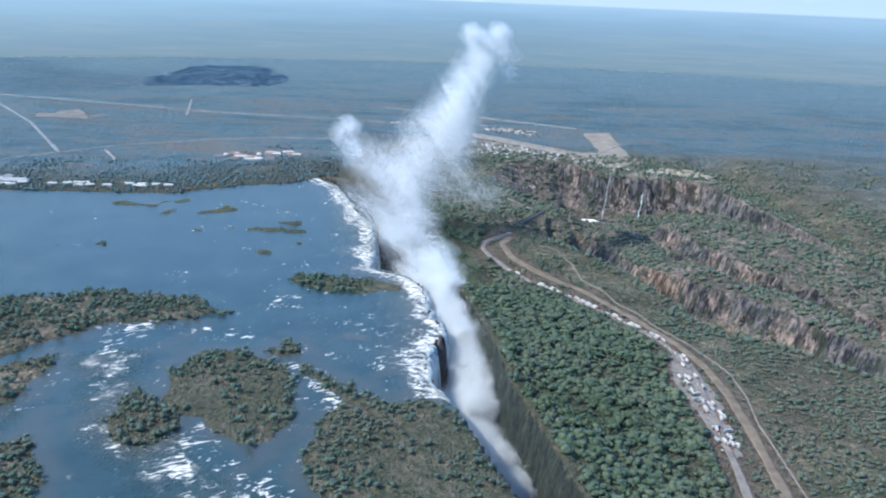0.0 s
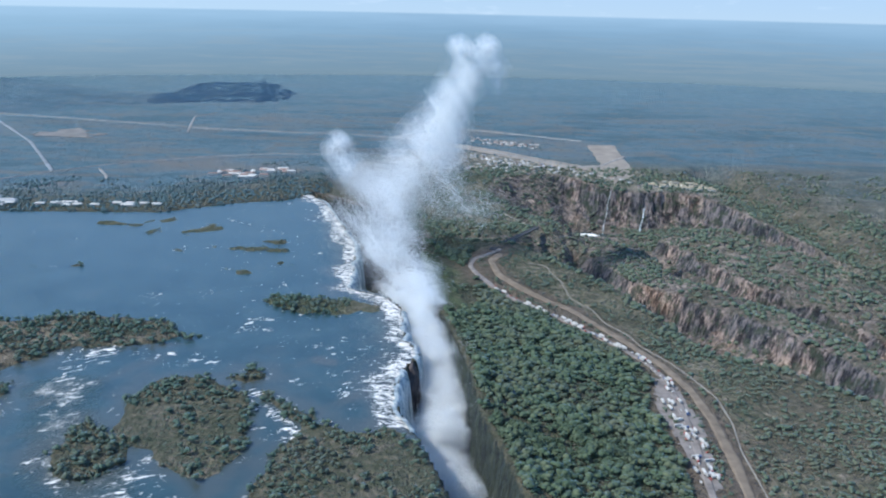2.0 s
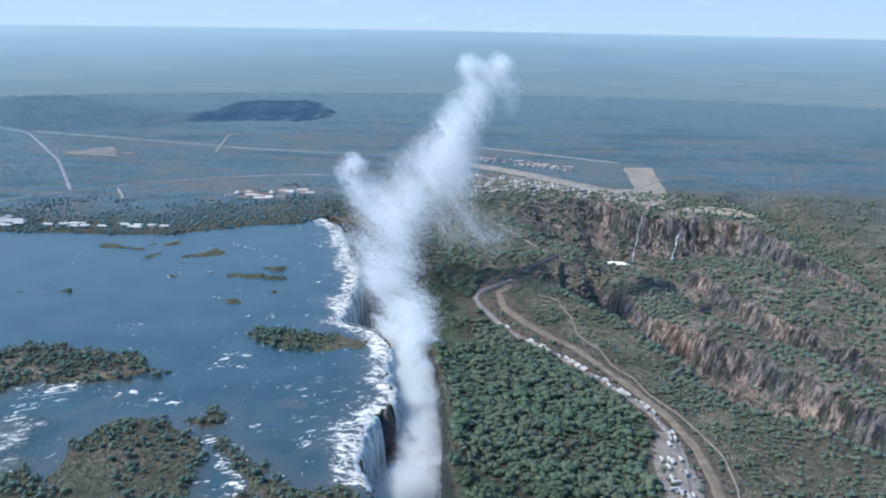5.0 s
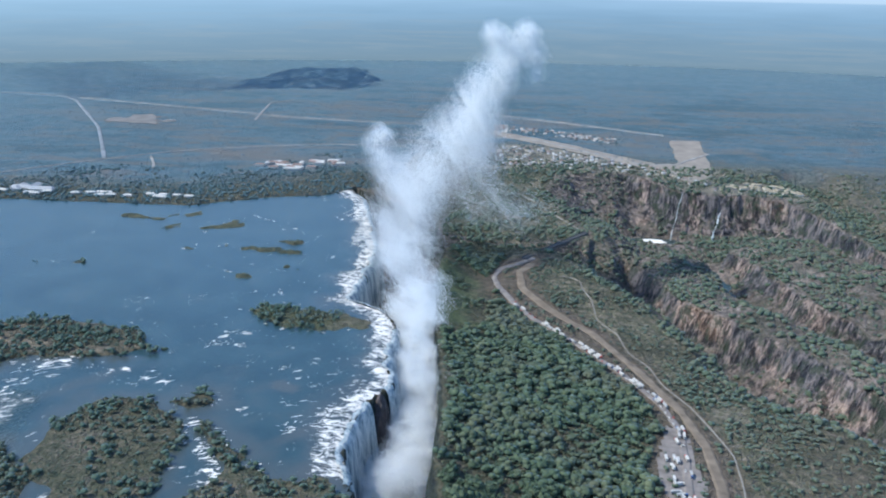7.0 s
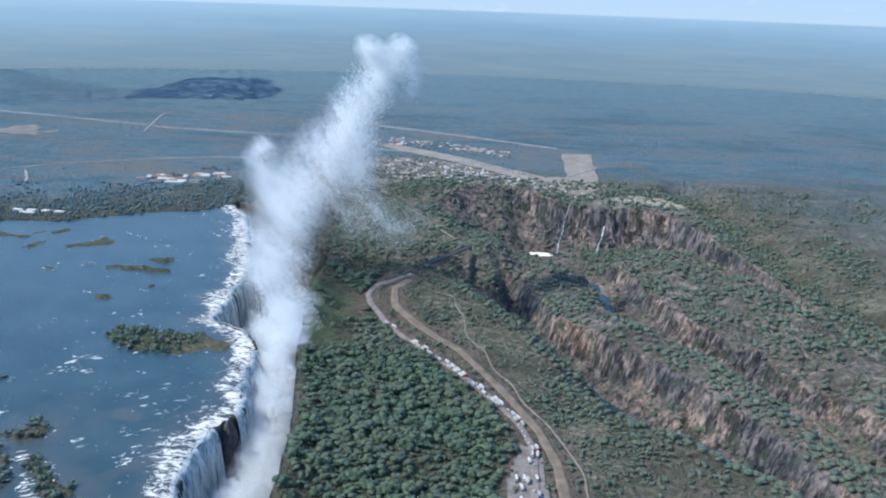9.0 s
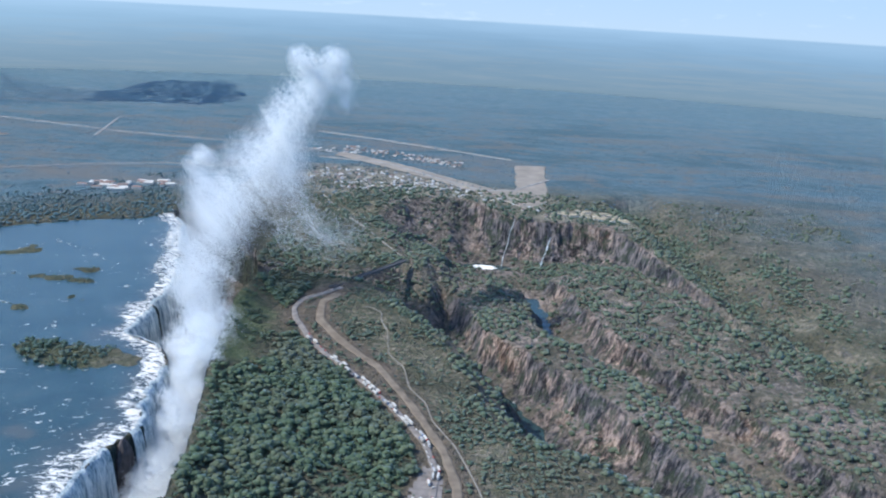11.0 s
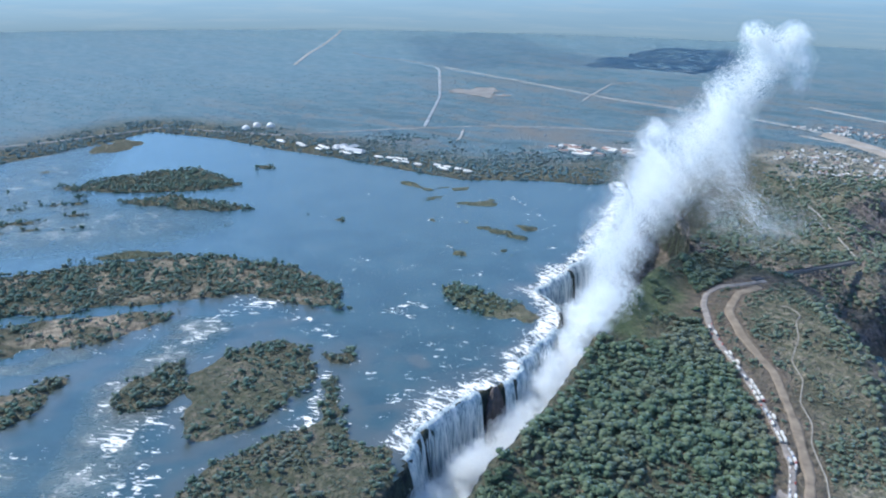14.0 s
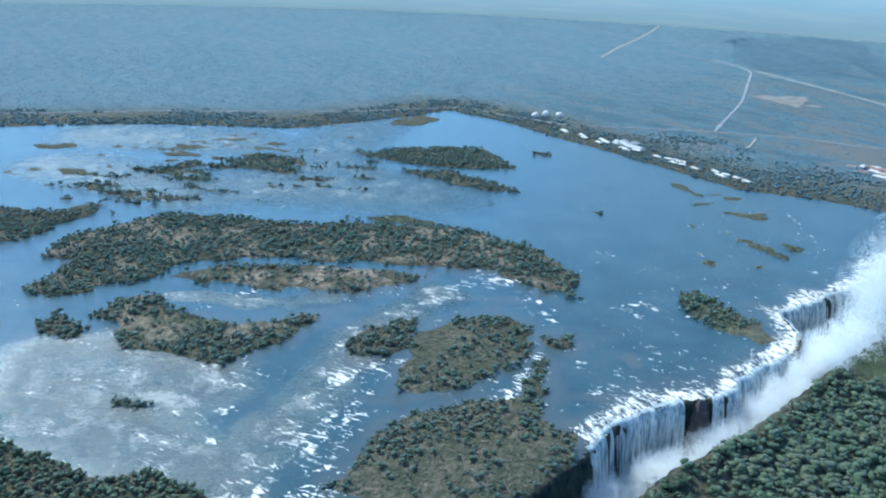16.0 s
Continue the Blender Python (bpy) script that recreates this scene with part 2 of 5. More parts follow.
def leaf_material(name, dark, mid, lite, sheen=0.35):
    n = Net(name)
    tone = n.noise(n.pos(), 0.021, 4, 0.65)
    wide = n.noise(n.pos(), 0.0075, 4, 0.6)
    fine = n.noise(n.pos(), 0.5, 3, 0.6)
    stand = n.noise(n.pos(), 0.11, 3, 0.6)
    v = n.math("ADD", n.math("MULTIPLY", n.island(), 0.3), n.math("ADD", n.math("MULTIPLY", tone, 0.3), n.math("ADD", n.math("MULTIPLY", stand, 0.3), n.math("MULTIPLY", fine, 0.12))))
    c = n.ramp(v, (0.26, dark), (0.5, mid), (0.76, lite))
    # stands that are turning dry and brown
    sere = tuple(0.5 * (p + q) for p, q in zip(mid, (0.13, 0.105, 0.07)))
    c = n.mix(n.math("MULTIPLY", n.ramp(wide, (0.5, 0.0), (0.62, 1.0)), 0.75), c, sere)
    return n.done(c, 0.85, 0, sheen, 0.2)


def spray_material():
    """Fine drops that scatter light both back and onward."""
    n = Net("spray")
    d = n.t.nodes.new("ShaderNodeBsdfDiffuse")
    tr = n.t.nodes.new("ShaderNodeBsdfTranslucent")
    for k in (d, tr):
        k.inputs["Color"].default_value = (0.46, 0.458, 0.445, 1)
    mx = n.t.nodes.new("ShaderNodeAddShader")
    n.t.links.new(d.outputs[0], mx.inputs[0])
    n.t.links.new(tr.outputs[0], mx.inputs[1])
    n.t.links.new(mx.outputs[0], n.out.inputs[0])
    return n.m


def backdrop_material():
    """Glowing far country, haze painted in to the skyline, pale low sky over it."""
    n = Net("glowing_far_country")
    g = n.t.nodes.new("ShaderNodeNewGeometry")
    s = n.t.nodes.new("ShaderNodeSeparateXYZ")
    n.t.links.new(g.outputs["Position"], s.inputs[0])
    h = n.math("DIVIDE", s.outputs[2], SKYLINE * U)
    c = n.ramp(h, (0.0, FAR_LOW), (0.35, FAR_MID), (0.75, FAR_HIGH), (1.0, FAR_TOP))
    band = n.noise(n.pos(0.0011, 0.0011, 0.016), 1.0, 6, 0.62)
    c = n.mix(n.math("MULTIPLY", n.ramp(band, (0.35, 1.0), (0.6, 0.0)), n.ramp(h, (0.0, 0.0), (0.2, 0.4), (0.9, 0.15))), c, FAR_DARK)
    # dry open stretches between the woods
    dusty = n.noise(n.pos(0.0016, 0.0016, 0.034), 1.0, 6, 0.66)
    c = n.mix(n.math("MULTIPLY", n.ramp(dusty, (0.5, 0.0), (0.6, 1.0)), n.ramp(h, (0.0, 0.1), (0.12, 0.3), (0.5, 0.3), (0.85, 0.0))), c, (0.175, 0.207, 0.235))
    up = n.math("DIVIDE", n.math("SUBTRACT", s.outputs[2], SKYLINE * U), 1000.0 * U)
    air = n.ramp(up, (0.0, (0.29, 0.365, 0.45)), (0.25, (0.26, 0.35, 0.47)), (1.0, (0.2, 0.31, 0.47)))
    wisp = n.noise(n.pos(0.003, 0.003, 0.012), 1.0, 5, 0.6)
    air = n.mix(n.math("MULTIPLY", n.ramp(wisp, (0.6, 0.0), (0.75, 1.0)), 0.4), air, (0.4, 0.46, 0.54))
    c = n.mix(n.ramp(up, (0.0, 0.0), (0.012, 1.0)), c, air)
    # haze painted brighter towards the sun's side
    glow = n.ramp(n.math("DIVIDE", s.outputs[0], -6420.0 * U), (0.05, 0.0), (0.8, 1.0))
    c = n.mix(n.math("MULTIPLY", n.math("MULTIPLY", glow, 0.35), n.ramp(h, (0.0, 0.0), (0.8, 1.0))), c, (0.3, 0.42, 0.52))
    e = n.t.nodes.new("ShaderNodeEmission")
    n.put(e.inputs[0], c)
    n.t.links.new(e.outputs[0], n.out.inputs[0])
    return n.m


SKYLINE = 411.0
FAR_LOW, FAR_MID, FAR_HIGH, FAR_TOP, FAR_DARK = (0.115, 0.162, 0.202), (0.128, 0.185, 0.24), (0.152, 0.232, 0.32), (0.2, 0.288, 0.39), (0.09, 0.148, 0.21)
GROUND = ground_material()
WATER = water_material()
FALL = fall_material()
LEAF = leaf_material("forest_leaf", (0.046, 0.068, 0.038), (0.074, 0.104, 0.055), (0.13, 0.142, 0.076), 0.18)
# far leaves with blue distance haze mixed into their colours
FARLEAF = leaf_material("hazed_bush_leaf", (0.06, 0.095, 0.1), (0.085, 0.125, 0.13), (0.115, 0.145, 0.145), 0.5)
ISLELEAF = leaf_material("island_leaf", (0.044, 0.07, 0.045), (0.07, 0.104, 0.066), (0.118, 0.142, 0.09), 0.25)
# shore leaves, tinted bluer to paint in haze
SHORELEAF = leaf_material("hazed_shore_leaf", (0.048, 0.086, 0.084), (0.074, 0.118, 0.11), (0.12, 0.155, 0.135), 0.35)
BUSH = leaf_material("dry_bush_leaf", (0.056, 0.08, 0.05), (0.09, 0.114, 0.068), (0.16, 0.165, 0.105), 0.2)
SPRAY = spray_material()
BACKDROP = backdrop_material()
# far tracks, their earth greyed to paint in distance haze
TRACK = plain("hazed_far_track", (0.26, 0.245, 0.22), 0.95, 0, 0.3, 0.03)
FAINT = plain("faint_far_track", (0.2, 0.215, 0.22), 0.95, 0, 0.3, 0.03)
SANDY = plain("sandy_path", (0.26, 0.23, 0.185), 0.95, 0, 0.2, 0.08)
DRYPATCH = plain("dry_patch", (0.18, 0.165, 0.145), 0.95, 0, 0.25, 0.02)
FIELD = plain("cleared_field", (0.25, 0.21, 0.165), 0.95, 0, 0.2, 0.02)
ASPHALT = plain("worn_asphalt", (0.2, 0.17, 0.145), 0.9, 0, 0.3, 0.1)
DARKTAR = plain("dark_tar", (0.06, 0.058, 0.055), 0.9)
RAIL = plain("rail_bed", (0.175, 0.135, 0.095), 0.95, 0, 0.3, 0.06)
STEEL = plain("bridge_steel", (0.1, 0.1, 0.105), 0.6, 0.3)
WHITE = plain("white_paint", (0.55, 0.51, 0.44), 0.5)
TARP = plain("grey_tarpaulin", (0.4, 0.38, 0.34), 0.8)
REDCAB = plain("dull_red_paint", (0.35, 0.07, 0.05), 0.5)
BLUECAB = plain("blue_paint", (0.07, 0.12, 0.25), 0.5)
RUBBER = plain("tyre_rubber", (0.03, 0.03, 0.03), 0.9)
GLASS = plain("dark_glass", (0.03, 0.035, 0.04), 0.15)
WALL = plain("plaster_wall", (0.6, 0.55, 0.47), 0.9)
TIN = plain("tin_roof", (0.36, 0.35, 0.33), 0.5)
TILE = plain("red_brown_roof", (0.24, 0.16, 0.125), 0.8)
THATCH = plain("thatch_roof", (0.3, 0.25, 0.17), 0.95)
BARK = plain("bark", (0.14, 0.1, 0.07), 0.95)
ROCK = plain("wet_basalt", (0.07, 0.055, 0.05), 0.6, 0, 0.4, 0.15)


# ---- plan of the place, units of U metres, fitted to the camera's view ----
LIP = [(160, 560), (125, 680), (90, 794), (64, 879), (36, 975), (6, 1040), (-2, 1100), (2, 1165), (24, 1228), (2, 1285), (-8, 1345), (-14, 1418), (-42, 1476), (-118, 1521), (-119, 1618), (-135, 1790), (-194, 1990), (-262, 2195), (-302, 2262), (-330, 2330)]
RIM = [(215, 560), (190, 690), (160, 804), (130, 950), (108, 1040), (98, 1168), (78, 1275), (48, 1410), (23, 1562), (3, 1690), (-4, 1780), (0, 1860), (40, 1905), (25, 1950), (0, 1990), (-80, 2080), (-185, 2200), (-265, 2290), (-330, 2335)]
SHORE = [(-2400, -300), (-2100, 350), (-1983, 611), (-1881, 966), (-1656, 1341), (-1659, 1563), (-1695, 1913), (-1475, 1979), (-1260, 1984), (-1056, 2017), (-820, 2031), (-645, 2045), (-490, 2160), (-370, 2210), (-315, 2290)]
SOUTH = [(160, 500), (60, 520), (-20, 545), (-104, 575), (-175, 540), (-187, 484), (-245, 455), (-311, 407), (-420, 300), (-600, 100), (-900, -300)]
# edges of the high ground: the plateau of the road, the tongue between the gorges, the far plateau and the shelf under its wall
NEAR_TOP = [(-7000, 1800), (-10, 1800), (0, 1870), (45, 1912), (130, 1918), (215, 1905), (250, 1850), (290, 1790), (335, 1715), (392, 1615), (428, 1535), (438, 1455), (470, 1385), (518, 1332), (585, 1300), (645, 1228), (722, 1128), (835, 1020), (985, 910), (1400, 600), (7000, 600), (7000, -7000), (-7000, -7000)]
TONGUE = [(279, 2150), (338, 2110), (398, 2023), (432, 1886), (466, 1789), (515, 1720), (555, 1660), (600, 1595), (625, 1520), (660, 1465), (690, 1400), (715, 1330), (745, 1250), (790, 1150), (870, 1040), (1000, 900), (1080, 960), (960, 1080), (860, 1200), (800, 1290), (765, 1380), (725, 1500), (690, 1610), (640, 1700), (590, 1790), (552, 1870), (540, 1960), (534, 2060), (515, 2150), (416, 2185), (330, 2185)]
FAR_TOP_LAND = [(-7000, 2335), (-330, 2335), (-265, 2290), (-185, 2200), (-80, 2085), (0, 2065), (120, 2085), (215, 2080), (262, 2115), (282, 2170), (262, 2240), (222, 2330), (190, 2430), (176, 2520), (200, 2610), (280, 2668), (371, 2675), (440, 2620), (520, 2560), (612, 2540), (700, 2545), (785, 2530), (830, 2400), (885, 2230), (915, 2090), (940, 1960), (960, 1820), (1000, 1660), (1080, 1480), (1250, 1250), (1500, 1050), (7000, 1000), (7000, 7000), (-7000, 7000)]
SHELF = [(600, 2250), (635, 2150), (660, 2050), (675, 1950), (690, 1860), (740, 1770), (800, 1690), (850, 1620), (890, 1530), (915, 1440), (980, 1330), (1100, 1180), (1500, 1100), (1100, 1700), (1000, 2100), (850, 2420), (690, 2400)]
FOLD = [(870, 2760), (915, 2620), (950, 2436), (985, 2250), (1010, 2080), (1040, 1900), (1100, 1700)]
ISLANDS = {
    "long": [(-759, 478), (-850, 569), (-906, 520), (-995, 605), (-1045, 808), (-882, 1008), (-733, 1262), (-573, 1353), (-376, 1325), (-321, 1271), (-388, 1223), (-487, 1200), (-540, 1128), (-625, 1027), (-706, 890), (-753, 753), (-716, 658), (-695, 575)],
    "sandy": [(-715, 713), (-716, 811), (-649, 951), (-561, 1060), (-511, 1098), (-491, 1020), (-543, 882), (-625, 779)],
    "middle": [(-618, 559), (-663, 610), (-648, 685), (-571, 689), (-492, 750), (-462, 827), (-455, 905), (-416, 808), (-389, 745), (-363, 688), (-432, 632), (-512, 576)],
    "knoll": [(-622, 471), (-663, 520), (-592, 546), (-547, 530), (-577, 476)],
    "small": [(-352, 849), (-391, 915), (-372, 993), (-317, 950), (-286, 896), (-317, 858)],
    "round": [(-248, 896), (-320, 945), (-351, 1040), (-334, 1118), (-251, 1125), (-185, 1070), (-175, 982), (-160, 879), (-190, 851)],
    "bit": [(-245, 1122), (-215, 1157), (-181, 1123), (-197, 1095)],
    "chain": [(-150, 1028), (-165, 1073), (-100, 1012), (-107, 977)],
    "brink": [(-60, 690), (-110, 775), (-141, 897), (-118, 958), (-104, 1000), (-51, 985), (0, 988), (34, 970), (64, 879), (90, 790), (100, 740)],
    "lip": [(-262, 1432), (-250, 1481), (-185, 1476), (-96, 1450), (-60, 1420), (-50, 1395), (-112, 1365), (-197, 1383)],
    "islet": [(-351, 522), (-355, 540), (-315, 578), (-301, 567), (-328, 527)],
    "west": [(-1300, 420), (-1164, 572), (-1172, 726), (-1083, 652), (-1022, 551), (-986, 489), (-1000, 380)],
    "upper": [(-1291, 1372), (-1334, 1497), (-1236, 1707), (-1023, 1672), (-1069, 1574), (-1166, 1434)],
    "lower": [(-1129, 1389), (-1071, 1508), (-854, 1561), (-886, 1496), (-997, 1428)],
    "dot": [(-1150, 1816), (-1117, 1857), (-1074, 1832), (-1112, 1795)],
    "head": [(-1603, 1590), (-1700, 1787), (-1593, 1815), (-1521, 1679)],
    "reed": [(-1345, 791), (-1439, 990), (-1355, 978), (-1326, 862)],
    "bar": [(-1743, 660), (-1731, 775), (-1659, 754), (-1687, 665)],
    "spit": [(-1342, 1029), (-1424, 1117), (-1312, 1193), (-1268, 1159)],
    "tree_a": [(-745, 1590), (-735, 1606), (-720, 1598), (-728, 1584)],
    "tree_b": [(-672, 1600), (-655, 1622), (-630, 1612), (-645, 1594)],
}
TOWN = [(-160, 2790), (0, 2670), (160, 2640), (300, 2680), (440, 2640), (600, 2560), (790, 2540), (840, 2470), (870, 2480), (820, 2620), (660, 2690), (560, 2720), (430, 2800), (300, 2920), (100, 3030), (-90, 3010)]
SHOALS = [(-120, 1190, -100, 1180, 16), (-60, 1440, -30, 1425, 18)]
MARSHES = [(-432, 1761, -280, 1745, 16), (-365, 1612, -320, 1592, 14), (-740, 1935, -630, 1918, 9), (-560, 1975, -480, 1940, 10), (-545, 1865, -455, 1908, 14), (-270, 1660, -250, 1648, 9), (-890, 1100, -760, 1240, 20), (-505, 1735, -490, 1728, 6), (-340, 1815, -300, 1810, 8)]
# small bush-grown islets of the upper river: x, y, half width
ISLETS = [(-1658, 712, 20), (-1538, 884, 10), (-1490, 567, 14), (-1286, 862, 16), (-1335, 1004, 20), (-1642, 1149, 12), (-1251, 1151, 18), (-1327, 1390, 14), (-1085, 1163, 8), (-1080, 923, 8), (-1226, 645, 13), (-1236, 739, 8), (-1113, 790, 9), (-1598, 1736, 14), (-1421, 1207, 13), (-956, 1282, 11), (-803, 1436, 13), (-755, 1373, 12), (-1531, 1156, 8), (-1494, 1441, 15), (-1134, 1060, 8), (-880, 1330, 10)]
# glittering ledges, partly painted white, and lines of chop: line, half width, strength
GLITTER_LEDGE = [(-541, 473), (-500, 569), (-403, 643), (-355, 681), (-291, 688), (-272, 582), (-188, 609), (-133, 616), (-140, 562), (-209, 502), (-267, 443), (-328, 405), (-423, 417)]
CHOPS = [([(-439, 1074), (-352, 883), (-249, 764), (-155, 644), (-97, 578)], 44, 0.96), ([(-635, 696), (-546, 794), (-495, 916)], 20, 0.95), ([(-1764, 860), (-1572, 1139)], 170, 0.9), ([(-1632, 1548), (-1271, 1234)], 150, 0.85), ([(-1150, 1050), (-950, 1350)], 170, 0.9), ([(-1250, 1300), (-980, 1300)], 90, 0.85), ([(-1500, 700), (-1150, 900)], 140, 0.75)]
# rapids: x, y, x, y, half width, strength
RAPIDS = [(-60, 660, -300, 905, 34, 0.52), (-70, 590, -330, 860, 50, 0.3), (-448, 1060, -452, 1211, 30, 0.42), (-452, 1205, -262, 1170, 26, 0.44), (-377, 880, -431, 1092, 30, 0.36), (-226, 1118, -97, 952, 14, 0.55), (24, 905, 42, 862, 12, 0.5), (-480, 1000, -400, 1120, 26, 0.36), (-333, 428, -480, 560, 90, 0.36), (-340, 690, -200, 520, 80, 0.34), (-1100, 1120, -950, 1300, 90, 0.28), (-1640, 900, -1400, 655, 60, 0.25), (-1790, 1084, -1500, 1000, 40, 0.3), (-1203, 1295, -983, 1298, 60, 0.25), (-70, 1088, -30, 1110, 20, 0.4), (-95, 1148, -60, 1150, 16, 0.4), (-101, 1268, -150, 1190, 26, 0.33), (-245, 1546, -235, 1520, 12, 0.36), (-449, 1988, -260, 1850, 14, 0.38), (-260, 1850, -190, 1800, 14, 0.4), (-560, 720, -620, 900, 24, 0.33)]
ROADS = {
    "road": [(345, 640), (358, 780), (372, 900), (380, 990), (388, 1075), (391, 1150), (392, 1230), (372, 1305), (318, 1400), (248, 1502), (160, 1612), (115, 1690), (102, 1735), (108, 1790), (141, 1825), (172, 1860)],
    "rail": [(395, 640), (410, 840), (422, 996), (426, 1110), (419, 1200), (398, 1285), (345, 1412), (281, 1538), (205, 1625), (158, 1690), (146, 1780), (170, 1832)],
    "path": [(430, 760), (437, 963), (438, 1020), (450, 1102), (450, 1180), (432, 1240), (412, 1300), (378, 1366), (366, 1420), (336, 1470), (322, 1540), (290, 1592), (282, 1660), (262, 1712), (262, 1745), (236, 1768), (222, 1762)],
}
YARD = [(374, 930), (370, 990), (364, 1060), (357, 1140), (376, 1240), (398, 1228), (404, 1163), (407, 1091), (398, 1005), (390, 930)]


def road_x(y):
    """Edge of the forest along the road and the lorry yard."""
    return np.interp(y, [640, 900, 1000, 1075, 1143, 1242, 1305, 1400, 1502, 1612, 1690, 1730, 1900], [335, 362, 366, 364, 355, 374, 364, 312, 242, 154, 110, 98, 130])


# ---- shape of the land ----
def lattice(ix, iy, seed):
    h = (ix.astype(np.int64) * 374761393 + iy.astype(np.int64) * 668265263 + seed * 974711) & 0x7FFFFFFF
    h = ((h ^ (h >> 13)) * 1274126177) & 0x7FFFFFFF
    return ((h ^ (h >> 16)) & 0xFFFF) / 65535.0


def vnoise(x, y, seed=0):
    ix, iy = np.floor(x), np.floor(y)
    fx, fy = x - ix, y - iy
    fx, fy = fx * fx * (3 - 2 * fx), fy * fy * (3 - 2 * fy)
    a, b = lattice(ix, iy, seed), lattice(ix + 1, iy, seed)
    c, d = lattice(ix, iy + 1, seed), lattice(ix + 1, iy + 1, seed)
    return (a * (1 - fx) + b * fx) * (1 - fy) + (c * (1 - fx) + d * fx) * fy


def fbm(x, y, size, octaves=4, seed=0):
    """Fractal noise of about -1 to 1."""
    total, amp, norm = 0, 1.0, 0
    for k in range(octaves):
        total = total + amp * vnoise(x / size, y / size, seed + 17 * k)
        norm, amp, size = norm + amp, amp * 0.55, size * 0.5
    return total / norm * 2 - 1


def line_distance(x, y, pts):
    best = np.full(np.shape(x), 1e9)
    for (ax, ay), (bx, by) in zip(pts, pts[1:]):
        dx, dy = bx - ax, by - ay
        s = np.clip(((x - ax) * dx + (y - ay) * dy) / (dx * dx + dy * dy), 0, 1)
        best = np.minimum(best, np.hypot(x - ax - s * dx, y - ay - s * dy))
    return best


def inside(x, y, poly):
    """Signed distance to a closed outline, positive inside."""
    flag = np.zeros(np.shape(x), bool)
    for (ax, ay), (bx, by) in zip(poly, poly[1:] + poly[:1]):
        if ay != by:
            flag ^= ((ay > y) != (by > y)) & (x < (bx - ax) * (y - ay) / (by - ay) + ax)
    d = line_distance(x, y, poly + poly[:1])
    return np.where(flag, d, -d)


def step(a, b, v):
    s = np.clip((v - a) / (b - a), 0, 1)
    return s * s * (3 - 2 * s)


LX, LY = np.array([p[0] for p in LIP], float), np.array([p[1] for p in LIP], float)
RX, RY = np.array([p[0] for p in RIM], float), np.array([p[1] for p in RIM], float)
RIVER = SHORE + [(-330, 2330)] + [p for p in reversed(LIP[:-1])] + SOUTH


def rim_x(y):
    return np.interp(y, RY, RX)


def chasm(x, y):
    """How far inside the falls' chasm a place lies, in metres."""
    wob = 5 * fbm(x, y, 40, 3, 5)
    a = (x - np.interp(y, LY, LX)) * 0.93 + 0.35 * wob
    b = (np.interp(y, RY, RX) - x) * 0.93 + wob
    return np.minimum(np.minimum(a, b), np.minimum(y - 570, 2325 - y))


def islets(x, y):
    """Small reed islets drawn out along the current of the upper river."""
    along, across = 0.54 * x + 0.84 * y, 0.84 * x - 0.54 * y
    f = fbm(along / 3.2, across, 30, 4, 210)
    zone = np.maximum(np.exp(-(np.hypot((x + 1350) / 420, (y - 1000) / 480)) ** 4), 0.9 * np.exp(-(np.hypot((x + 560) / 150, (y - 1900) / 130)) ** 4))
    for ix, iy, w in ISLETS:
        zone = np.maximum(zone, 1.5 * np.exp(-(np.hypot((along - 0.54 * ix - 0.84 * iy) / (2.6 * w), (across - 0.84 * ix + 0.54 * iy) / w)) ** 2))
    zone = np.maximum(zone, 0.85 * np.exp(-(np.hypot((x + 560) / 130, (y - 640) / 130)) ** 4))
    for ax, ay, bx, by, w in MARSHES:
        zone = np.maximum(zone, 1.3 * np.exp(-(line_distance(x, y, [(ax, ay), (bx, by)]) / (1.5 * w)) ** 2))
    return (f - 0.94 + 0.9 * zone) * 45


def sandiness(x, y):
    """Where the larger islands show pale open ground."""
    return fbm(x, y, 46, 4, 19)


def island_depth(x, y):
    wx, wy = x + 17 * fbm(x, y, 60, 4, 31), y + 17 * fbm(x, y, 60, 4, 47)
    ragged = 20 * fbm(x, y, 44, 5, 53)
    best = np.full(np.shape(x), -1e9)
    for name, poly in ISLANDS.items():
        px, py = [p[0] for p in poly], [p[1] for p in poly]
        m = (x > min(px) - 60) & (x < max(px) + 60) & (y > min(py) - 60) & (y < max(py) + 60)
        if m.any():
            small = name in ("tree_a", "tree_b", "islet", "dot")
            best[m] = np.maximum(best[m], inside(x[m] if small else wx[m], y[m] if small else wy[m], poly) + (0 if small else ragged[m]))
    return np.maximum(best, islets(x, y))


def outside(x, y, poly, wob):
    """Distance past the edge of some high ground, roughened."""
    px, py = np.array([p[0] for p in poly if abs(p[0]) < 3000]), np.array([p[1] for p in poly if abs(p[1]) < 3000])
    d = np.full(np.shape(x), 900.0)
    m = (x > px.min() - 400) & (x < px.max() + 5800) & (y > py.min() - 400)
    if m.any():
        d[m] = -inside(x[m], y[m], poly)
    return d + wob


